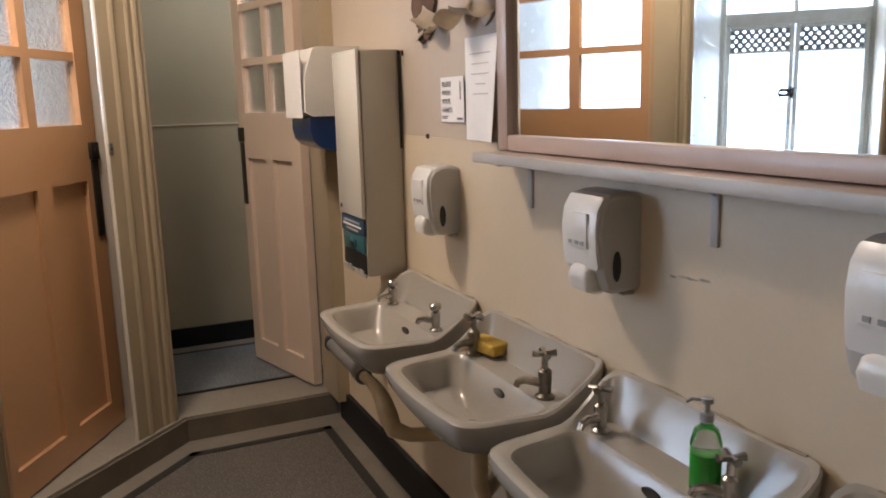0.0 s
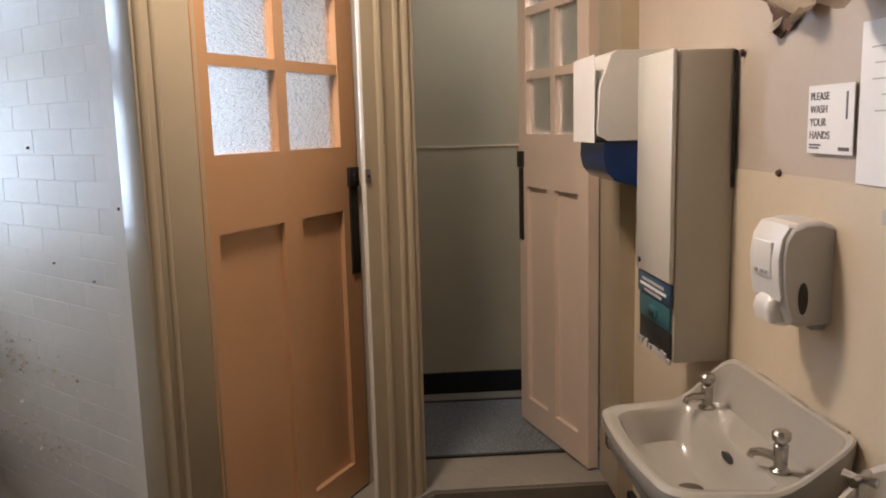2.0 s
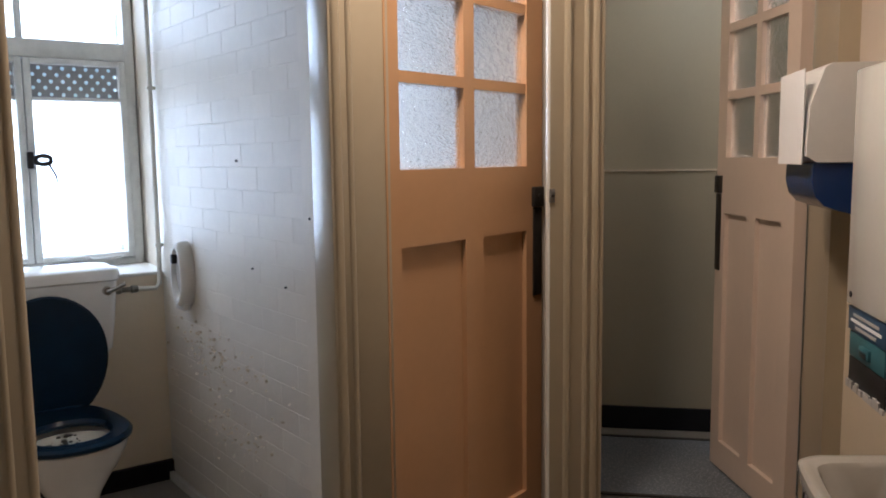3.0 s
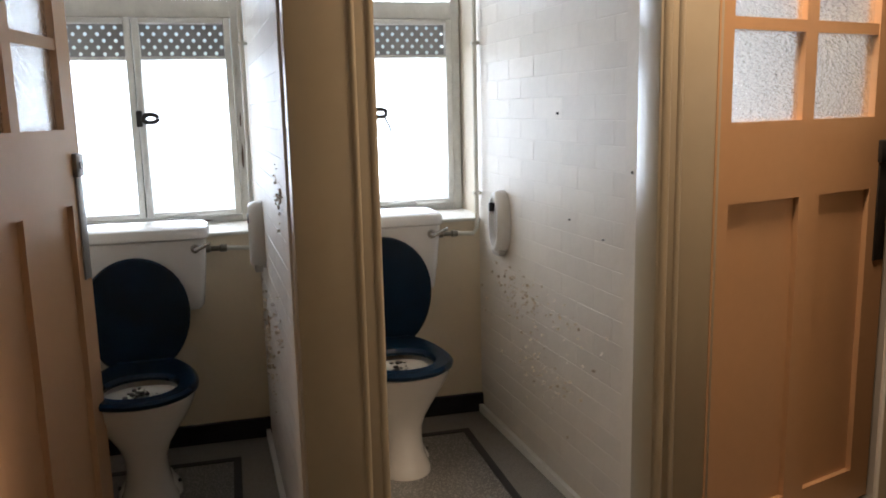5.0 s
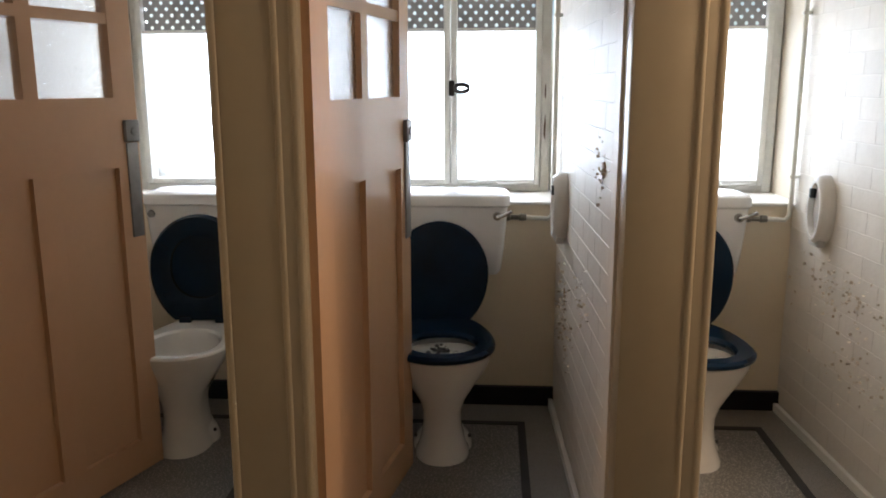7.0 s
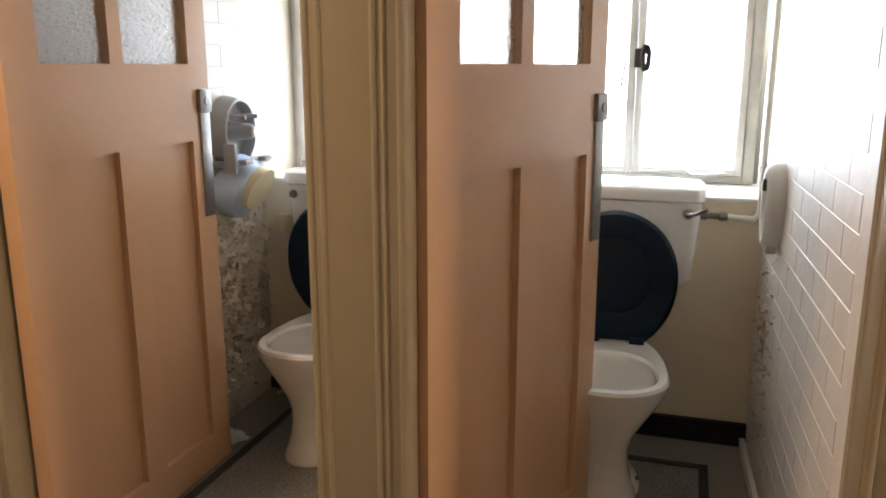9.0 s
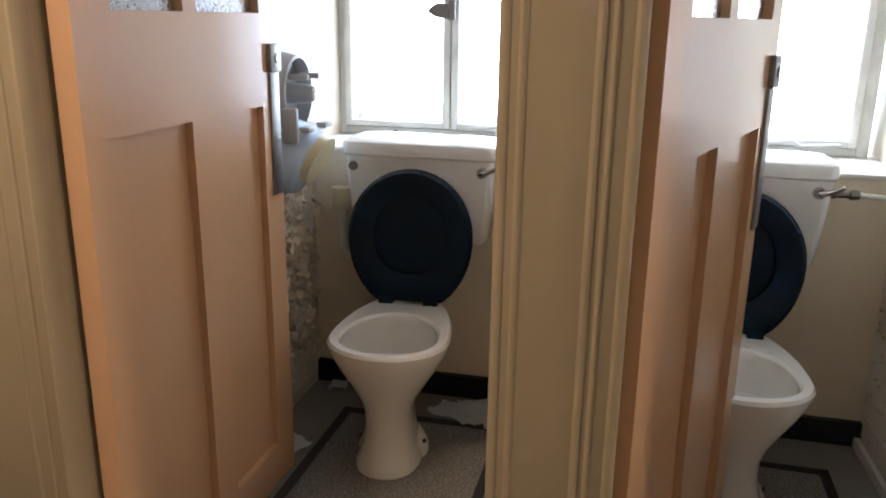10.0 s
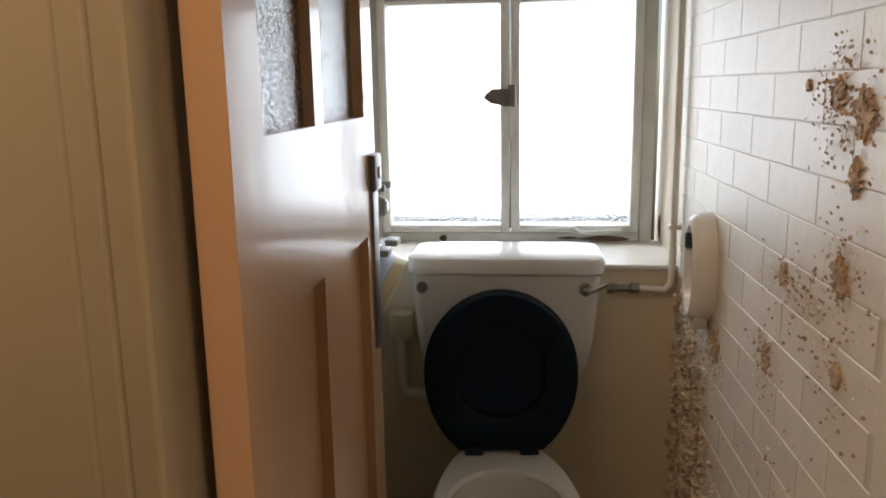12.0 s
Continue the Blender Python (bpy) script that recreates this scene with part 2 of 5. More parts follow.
def part(name, bm, mat, parent, label="", m=None, smooth=35):
    ob = new(name, mesh_of(name, bm, mat, smooth))
    ob.parent = parent
    if m is not None:
        ob.matrix_basis = m
    if label:
        tagged(ob, label)
    return ob


def thing(name, m, label, category, group=""):
    return tagged(at(new(name), m), label, category, group)


def at(ob, m):
    ob.matrix_basis = m
    return ob


def single(name, bm, mat, m, label, category, group="", smooth=35):
    return tagged(at(new(name, mesh_of(name, bm, mat, smooth)), m), label, category, group)


def setting(name, bm, mat, label="", m=None, smooth=0):
    ob = new(name, mesh_of(name, bm, mat, smooth))
    if m is not None:
        ob.matrix_basis = m
    return tagged(ob, label, "", "", "structure")


def place(x, y, z, rz=0.0, rx=0.0, ry=0.0):
    return pose(x * K, y * K, z * K, rx, ry, rz)


R = math.sqrt(0.5)
SINK_WALL = 1.9065


def wall_xy(d, s):
    """Plan point d off the basin wall, s along it."""
    a, b = SINK_WALL - d / R, s / R
    return (a - b) / 2, (a + b) / 2


def on_sink_wall(s, z, d=0.0):
    return place(*wall_xy(d, s), z, -45)


def in_cubicle(y, z=0.0, x=-2.99):
    return place(x, y, z, 90)


def box(bm, x0, x1, y0, y1, z0, z1, bevel=0.0, seg=2, m=None):
    made = bmesh.ops.create_cube(bm, size=1.0)["verts"]
    bmesh.ops.transform(bm, verts=made, matrix=Matrix.Translation(((x0 + x1) / 2, (y0 + y1) / 2, (z0 + z1) / 2)) @ Matrix.Diagonal((x1 - x0, y1 - y0, z1 - z0, 1)))
    if bevel:
        edges = list({e for v in made for e in v.link_edges})
        res = bmesh.ops.bevel(bm, geom=edges, offset=bevel, segments=seg, affect="EDGES", profile=0.5)
        made = list({v for f in res["faces"] for v in f.verts} | {v for v in made if v.is_valid})
    if m is not None:
        bmesh.ops.transform(bm, verts=made, matrix=m)
    return bm


def cube(*a, **k):
    return box(bmesh.new(), *a, **k)


def loft(bm, rings, cap=(True, True), closed=True):
    """Skin over rings of equally many points."""
    rows = [[bm.verts.new(p) for p in ring] for ring in rings]
    n = len(rows[0])
    for a, b in zip(rows, rows[1:]):
        for i in range(n if closed else n - 1):
            bm.faces.new((a[i], a[(i + 1) % n], b[(i + 1) % n], b[i]))
    if cap[0]:
        bm.faces.new(rows[0][::-1])
    if cap[1]:
        bm.faces.new(rows[-1])
    return bm


def tube(bm, points, radius, seg=10, cap=True):
    """A round bar along points; radius is a number or one for each point."""
    pts = [Vector(p) for p in points]
    rad = radius if isinstance(radius, (list, tuple)) else [radius] * len(pts)
    rings, side = [], None
    for i, p in enumerate(pts):
        way = (pts[min(i + 1, len(pts) - 1)] - pts[max(i - 1, 0)]).normalized()
        if side is None:
            side = way.orthogonal().normalized()
        side = (side - way * side.dot(way)).normalized()
        up = way.cross(side)
        rings.append([p + rad[i] * (math.cos(a) * side + math.sin(a) * up) for a in (2 * math.pi * k / seg for k in range(seg))])
    return loft(bm, rings, (cap, cap))


def oval(cx, cy, z, rx, front, back, n=36, power=2.2):
    """An egg-like ring: half width rx, reaching front and back of its centre."""
    out = []
    for k in range(n):
        a = 2 * math.pi * k / n
        c, s = math.cos(a), math.sin(a)
        x = math.copysign(abs(c) ** (2 / power), c) * rx
        y = math.copysign(abs(s) ** (2 / power), s)
        out.append((cx + x, cy + y * (back if s > 0 else front), z))
    return out


def rounded(x0, x1, y0, y1, z, r, n=5):
    """A rectangle ring with rounded corners."""
    out = []
    for cx, cy, a0 in ((x1 - r, y1 - r, 0), (x0 + r, y1 - r, 90), (x0 + r, y0 + r, 180), (x1 - r, y0 + r, 270)):
        for k in range(n):
            a = radians(a0 + 90 * k / (n - 1))
            out.append((cx + r * math.cos(a), cy + r * math.sin(a), z))
    return out


def prism(bm, outline, z0, z1):
    return loft(bm, [[(x, y, z0) for x, y in outline], [(x, y, z1) for x, y in outline]])


# ---- the large structure ----
FRONT, BACK, GLASS_X, TOP = -1.755, -2.99, -3.30, 2.40
FLOOR = -0.10
corner_y = 2.80
# floors
ground_outline = [(1.75, 0.16), (-1.5, 3.41), (-1.95, 3.2), (-1.95, -2.3), (1.75, -2.3)]
setting("floor", prism(bmesh.new(), ground_outline, FLOOR - 0.1, FLOOR), FLOOR_BORDER_DIMMED, "worn grey-brown composition washroom floor")
lobby_corner = wall_xy(-0.3, 3.2)
setting("floor_cubicles", prism(bmesh.new(), [(-1.74, -2.3), (-1.74, 2.755), (-3.4, 2.755), (-3.4, -2.3)], FLOOR - 0.1, 0.0), FLOOR_BORDER, "raised grey cubicle floor with a worn step edge")
lobby = [wall_xy(-0.25, 3.183), wall_xy(0.70, 3.183), wall_xy(0.80, 4.4), wall_xy(-0.25, 4.4)]
setting("floor_lobby", prism(bmesh.new(), lobby, FLOOR - 0.1, -0.003), FLOOR_BORDER, "raised grey lobby floor with a black inlaid strip")


def strip(bm, pts, w, z0, z1):
    """A flat band along points on a floor, mitred by overlap."""
    for (ax, ay), (bx, by) in zip(pts, pts[1:]):
        d = Vector((bx - ax, by - ay)).normalized()
        n2 = Vector((-d.y, d.x)) * w / 2
        a, b = Vector((ax, ay)) - d * w / 2, Vector((bx, by)) + d * w / 2
        loft(bm, [[(*(a + n2), z), (*(a - n2), z), (*(b - n2), z), (*(b + n2), z)] for z in (z0, z1)])
    return bm


inner = [wall_xy(0.106, -1.2), wall_xy(0.106, 3.03), (-1.63, 2.655), (-1.63, -2.1)]
setting("floor_panel", prism(bmesh.new(), inner, FLOOR, FLOOR + 0.003), TERRAZZO_DIMMED, "dark speckled terrazzo floor panel")
setting("floor_strip", strip(bmesh.new(), inner, 0.035, FLOOR + 0.002, FLOOR + 0.006), LINE_BLACK, "black inlaid floor strip round the terrazzo")
lob = [wall_xy(0.0, 3.44), wall_xy(0.72, 3.44), wall_xy(0.72, 4.03), wall_xy(0.0, 4.03)]
setting("floor_panel_lobby", prism(bmesh.new(), lob, -0.003, 0.001), LOBBY_FLOOR, "blue-grey lobby floor panel")
setting("floor_strip_lobby", strip(strip(bmesh.new(), [wall_xy(-0.1, 3.44), wall_xy(0.75, 3.44)], 0.018, 0.0, 0.004), [wall_xy(-0.1, 4.03), wall_xy(0.75, 4.03)], 0.018, 0.0, 0.004), LINE_BLACK, "black inlaid strips of the lobby floor")
riser = strip(bmesh.new(), [wall_xy(0.02, 3.178), wall_xy(0.665, 3.178)], 0.01, FLOOR, -0.012)
strip(riser, [(-1.735, 2.745), (-1.735, -2.2)], 0.01, FLOOR, -0.012)
setting("step_riser", riser, STEP_EDGE, "dark worn riser of the low step")

# ceiling and enclosing walls
setting("ceiling", prism(bmesh.new(), [(1.9, 0.0), wall_xy(-0.3, 3.1), wall_xy(-0.3, 4.5), wall_xy(1.9, 4.5), (-3.45, 2.9), (-3.45, -2.4), (1.9, -2.4)], TOP, TOP + 0.1), CEILING_WHITE, "plain white ceiling")


def long_wall(name, p, q, thick, z0, z1, mat, label):
    """A wall from plan point p to q, its body on the right-hand side."""
    (ax, ay), (bx, by) = p, q
    d = Vector((bx - ax, by - ay)).normalized()
    n2 = Vector((d.y, -d.x)) * thick
    return setting(name, prism(bmesh.new(), [(ax, ay), (bx, by), (bx + n2.x, by + n2.y), (ax + n2.x, ay + n2.y)], z0, z1), mat, label)


DADO = 1.087
long_wall("wall_basins_lower", wall_xy(0, 3.045), wall_xy(0, -1.3), -0.14, FLOOR, DADO, CREAM_WALL_DIMMED, "cream gloss-painted lower basin wall")
long_wall("wall_basins_upper", wall_xy(-0.004, 3.045), wall_xy(-0.004, -1.3), -0.136, DADO, TOP, PALE_WALL_DIMMED, "pale painted upper basin wall with peeling patches")
# two assumed walls behind the camera, unseen; the dull paint cuts bounced light
long_wall("wall_south", (1.75, -2.2), (-1.75, -2.2), -0.12, FLOOR, TOP, LOBBY_WALL, "unseen plain end wall, painted dull to cut bounced light")
long_wall("wall_east", (1.62, 0.4), (1.62, -2.25), -0.12, FLOOR, TOP, LOBBY_WALL, "unseen plain side wall, painted dull to cut bounced light")
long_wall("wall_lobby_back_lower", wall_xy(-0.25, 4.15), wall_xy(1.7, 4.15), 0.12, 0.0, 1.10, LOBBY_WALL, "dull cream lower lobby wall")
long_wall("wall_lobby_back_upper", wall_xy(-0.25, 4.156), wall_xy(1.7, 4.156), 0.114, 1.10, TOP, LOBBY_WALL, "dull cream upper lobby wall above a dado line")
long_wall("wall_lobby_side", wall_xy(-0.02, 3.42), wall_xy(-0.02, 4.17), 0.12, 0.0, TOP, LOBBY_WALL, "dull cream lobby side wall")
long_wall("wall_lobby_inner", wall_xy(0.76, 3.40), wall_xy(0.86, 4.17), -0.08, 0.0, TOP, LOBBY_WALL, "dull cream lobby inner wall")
setting("skirting_lobby", prism(bmesh.new(), [wall_xy(-0.2, 4.137), wall_xy(1.6, 4.137), wall_xy(1.6, 4.15), wall_xy(-0.2, 4.15)], 0.0, 0.095), BLACK_SKIRT, "black lobby skirting")
setting("skirting_basins", prism(bmesh.new(), [wall_xy(0.018, 3.13), wall_xy(0.018, -1.3), wall_xy(0.0, -1.3), wall_xy(0.0, 3.13)], FLOOR, FLOOR + 0.125), BLACK_SKIRT, "black skirting below the basins")
setting("trim_dado_lobby", prism(bmesh.new(), [wall_xy(-0.2, 4.145), wall_xy(1.6, 4.145), wall_xy(1.6, 4.155), wall_xy(-0.2, 4.155)], 1.10, 1.107), PALE_WALL, "thin dado line of the lobby wall")
# wall over and beside the lobby opening
setting("wall_over_opening", prism(bmesh.new(), [wall_xy(-0.1, 3.2), wall_xy(0.8, 3.2), wall_xy(0.8, 3.32), wall_xy(-0.1, 3.32)], 2.0, TOP), PALE_WALL, "wall above the lobby opening")

# window wall with its openings, sills and reveals
SILL, HEAD = 0.775, 2.0
setting("wall_windows_lower", cube(-3.36, BACK, -2.3, 2.9, FLOOR, SILL - 0.012), CREAM_WALL, "cream wall below the cubicle windows")
setting("wall_windows_upper", cube(-3.36, BACK, -2.3, 2.9, HEAD, TOP), PALE_WALL, "wall above the cubicle windows")
for i, yc in enumerate(CENTRES):
    setting(f"sill_{i + 1}", cube(-3.30, BACK + 0.012, yc - 0.375, yc + 0.42, SILL - 0.012, SILL, 0.004), SILL_WHITE, "white painted window sill")
PIERS = [(2.68, 2.9), (1.79, 1.885), (0.945, 1.02), (0.08, 0.165), (-0.785, -0.71), (-2.3, -1.57)]
for i, (a, b) in enumerate(PIERS):
    setting(f"wall_pier_{i + 1}", cube(-3.36, BACK, a, b, SILL - 0.012, HEAD), PALE_WALL, "window pier between cubicles")
setting("skirting_cubicles", cube(BACK, BACK + 0.02, -1.555, 2.64, 0.0, 0.072), BLACK_SKIRT, "black skirting along the cubicle back wall")
setting("wall_over_doors", cube(FRONT - 0.10, FRONT - 0.02, -2.3, 2.8, 2.0, TOP), PALE_WALL, "wall above the cubicle doors")

# partitions of painted brick; the bricks themselves follow at the end of the file
# each: near face at the back wall and at the front, then the far face likewise
PARTITIONS = [(1.772, 1.832, 1.885, 1.92), (0.945, 0.985, 1.02, 1.06), (0.08, 0.13, 0.165, 0.22), (-0.785, -0.766, -0.71, -0.68), (-1.65, -1.66, -1.555, -1.56)]
partition_walls = []
for i, (a, b, c, d) in enumerate(PARTITIONS):
    bm = prism(bmesh.new(), [(BACK, a), (FRONT - 0.09, b), (FRONT - 0.09, d), (BACK, c)], 0.0, TOP)
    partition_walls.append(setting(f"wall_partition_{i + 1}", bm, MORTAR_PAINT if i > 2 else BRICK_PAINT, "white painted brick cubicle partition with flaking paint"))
setting("wall_partition_6", cube(BACK, FRONT - 0.2, 2.64, 2.72, 0.0, TOP), MORTAR_PAINT, "painted brick wall beside the lobby")


# door frame posts with their mouldings
def frame_post(name, y0, y1, beads, depth=0.105, stop=None):
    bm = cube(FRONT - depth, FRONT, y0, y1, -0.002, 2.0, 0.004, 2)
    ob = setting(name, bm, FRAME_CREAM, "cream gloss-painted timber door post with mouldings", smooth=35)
    for y, w, proud in beads:
        b = bmesh.new()
        ring = [(FRONT - 0.004 + (0.42 + 0.3 * proud / 0.036) * proud * math.sin(a), y + w / 2 * math.cos(a)) for a in [math.pi * k / 6 for k in range(7)]]
        prism(b, ring, 0.0, 1.995)
        part("moulding", b, FRAME_CREAM, ob)
    return ob


frame_post("post_1", 1.825, 1.988, [(1.843, 0.026, 0.018), (1.878, 0.018, 0.016)])
frame_post("post_2", 0.985, 1.17, [(1.122, 0.016, 0.016), (1.16, 0.02, 0.014)])
frame_post("post_3", 0.13, 0.318, [(0.27, 0.016, 0.016), (0.308, 0.018, 0.014), (0.142, 0.018, 0.014)])
frame_post("post_4", -0.77, -0.585, [(-0.642, 0.014, 0.016), (-0.624, 0.012, 0.014), (-0.594, 0.018, 0.018), (-0.76, 0.018, 0.012), (-0.738, 0.014, 0.014)])
frame_post("post_5", -1.70, -1.462, [(-1.56, 0.014, 0.010), (-1.528, 0.012, 0.012), (-1.480, 0.034, 0.036)])
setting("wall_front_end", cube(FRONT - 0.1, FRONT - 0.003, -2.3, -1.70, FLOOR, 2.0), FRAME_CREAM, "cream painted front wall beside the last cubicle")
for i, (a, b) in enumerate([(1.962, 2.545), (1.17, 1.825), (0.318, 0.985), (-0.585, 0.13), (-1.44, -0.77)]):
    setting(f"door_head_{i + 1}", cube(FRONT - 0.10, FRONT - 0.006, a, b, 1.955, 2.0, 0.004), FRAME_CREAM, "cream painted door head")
# the corner post between the shut door and the lobby opening
corner = [(FRONT - 0.06, 2.56), (FRONT - 0.014, 2.548), (FRONT - 0.012, 2.521), (FRONT, 2.517), (FRONT, 2.735), (-1.896, 2.884), (-1.99, 2.82)]
post = setting("post_6", prism(bmesh.new(), corner, -0.002, 2.0), FRAME_CREAM, "cream gloss-painted timber corner post with mouldings")
for (x, y), w in (((FRONT - 0.006, 2.585), 0.016), ((FRONT - 0.004, 2.66), 0.012), ((FRONT - 0.006, 2.70), 0.016), ((FRONT - 0.008, 2.727), 0.012)):
    part("moulding", prism(bmesh.new(), [(x + w * math.cos(a), y + w * math.sin(a)) for a in [2 * math.pi * k / 10 for k in range(10)]], 0.0, 1.99), FRAME_CREAM, post)
# white strip painted on the reveal in place of daylight leaking past the door
part("door_stop", prism(bmesh.new(), [(FRONT - 0.0125, 2.512), (FRONT - 0.001, 2.509), (FRONT + 0.001, 2.5165), (FRONT - 0.0115, 2.5205)], 0.0, 1.955), SILL_WHITE, post, "white strip for daylight leaking past the ajar door")
setting("post_7", prism(bmesh.new(), [wall_xy(0.05, 3.045), wall_xy(0.05, 3.26), wall_xy(-0.06, 3.26), wall_xy(-0.06, 3.045)], -0.003, 2.0), FRAME_CREAM, "cream painted jamb of the lobby opening")


# ---- windows ----
def window(i, yc):
    """Paired casements with perforated vents, under a top light. Local: x along the wall, y outwards, z up."""
    w0, w1 = -0.387, 0.393
    ob = tagged(at(new(f"window_{i}"), place(GLASS_X, yc, SILL, 90)), "white painted timber window with obscured glass and perforated vents", kind="structure")
    b = bmesh.new()
    for x0, x1, z0, z1 in ((w0, w0 + 0.035, 0.0, 1.22), (w1 - 0.035, w1, 0.0, 1.22), (w0 + 0.035, w1 - 0.035, 0.0, 0.025), (w0 + 0.035, w1 - 0.035, 0.765, 0.83), (w0 + 0.035, w1 - 0.035, 1.18, 1.22)):
        box(b, x0, x1, -0.03, 0.04, z0, z1, 0.004)
    part("window_frame", b, WINDOW_WHITE, ob)
    mid = 0.008
    rail = 0.64 if i == 5 else 0.612  # underside of the vent
    for x0, x1 in ((w0 + 0.037, mid - 0.002), (mid + 0.002, w1 - 0.037)):
        cas = bmesh.new()
        for a0, a1, z0, z1 in ((x0, x0 + 0.024, 0.028, 0.762), (x1 - 0.024, x1, 0.028, 0.762), (x0 + 0.024, x1 - 0.024, 0.028, 0.048), (x0 + 0.024, x1 - 0.024, 0.742, 0.762), (x0 + 0.024, x1 - 0.024, rail, rail + 0.012)):
            box(cas, a0, a1, -0.045, 0.02, z0, z1, 0.004)
        casement = part("casement", cas, WINDOW_WHITE, ob)
        pane = part("pane", cube(x0 + 0.022, x1 - 0.022, -0.006, -0.001, 0.046, rail + 0.002), OBSCURE, casement)
        pane.visible_shadow = False
        vent = bmesh.new()
        nx, nz = 15, 5
        cw, ch = (x1 - x0 - 0.048) / nx, (0.73 - rail) / nz
        for c in range(nx):
            for r in range(nz):
                cx, cz = x0 + 0.024 + (c + 0.5) * cw, rail + 0.012 + (r + 0.5) * ch
                outer = [(cx + cw / 2 * sx, cz + ch / 2 * sz) for sx, sz in ((1, 0), (1, 1), (0, 1), (-1, 1), (-1, 0), (-1, -1), (0, -1), (1, -1))]
                hole = [(cx + cw * 0.34 * math.cos(k * math.pi / 4), cz + ch * 0.30 * math.sin(k * math.pi / 4)) for k in range(8)]
                if (c + r) % 2:
                    vo, vi = [vent.verts.new((x, -0.012, z)) for x, z in outer], [vent.verts.new((x, -0.012, z)) for x, z in hole]
                    for k in range(8):
                        vent.faces.new((vo[k], vo[(k + 1) % 8], vi[(k + 1) % 8], vi[k]))
                else:
                    vent.faces.new([vent.verts.new((x, -0.012, z)) for x, z in outer])
        part("perforated_vent", vent, GREY_PLASTIC, casement, "grey perforated metal vent", smooth=0)
    top = part("top_light", cube(w0 + 0.037, w1 - 0.037, -0.002, 0.003, 0.83, 1.18), OBSCURE, ob)
    top.visible_shadow = False
    b = bmesh.new()
    box(b, mid - 0.012, mid + 0.012, -0.02, 0.02, 0.83, 1.18, 0.003)
    part("glazing_bar", b, WINDOW_WHITE, ob)
    b = cube(mid - 0.006, mid + 0.016, -0.062, -0.046, 0.37, 0.43, 0.004)
    if i > 4:
        # a flat worn plate
        loft(b, [[(mid - 0.006, y, 0.372), (mid - 0.05, y, 0.380), (mid - 0.072, y, 0.395), (mid - 0.062, y, 0.408), (mid - 0.045, y, 0.420), (mid - 0.006, y, 0.418)] for y in (-0.064, -0.056)])
    else:
        reach = 0.4 if i == 4 else 1.0
        ring = [(mid + 0.02 + 0.025 * reach + 0.026 * reach * math.cos(a), -0.066, 0.40 + 0.015 / reach * math.sin(a)) for a in [2 * math.pi * k / 14 for k in range(15)]]
        tube(b, ring, 0.009, 7)
        tube(b, [(mid + 0.012, -0.06, 0.40), (mid + 0.024, -0.064, 0.40)], 0.007, 7)
        if i < 3:
            tube(b, [(mid + 0.06, -0.066, 0.39), (mid + 0.082, -0.07, 0.345), (mid + 0.088, -0.07, 0.31)], [0.005, 0.004, 0.002], 6)
        if i == 4:
            tube(b, [(mid - 0.03, -0.066, 0.40), (mid - 0.045, -0.07, 0.30)], 0.004, 6)
    part("catch", b, STEEL if i > 4 else DARK_METAL, ob, "metal casement catch")
    b = tube(bmesh.new(), [(0.08, -0.052, 0.036), (0.18, -0.062, 0.044), (0.2, -0.06, 0.03), (0.31, -0.052, 0.035)], 0.006, 8)
    part("stay", b, WINDOW_WHITE, ob, "white painted casement stay")
    return ob


for i, yc in enumerate(CENTRES):
    window(i + 1, yc)


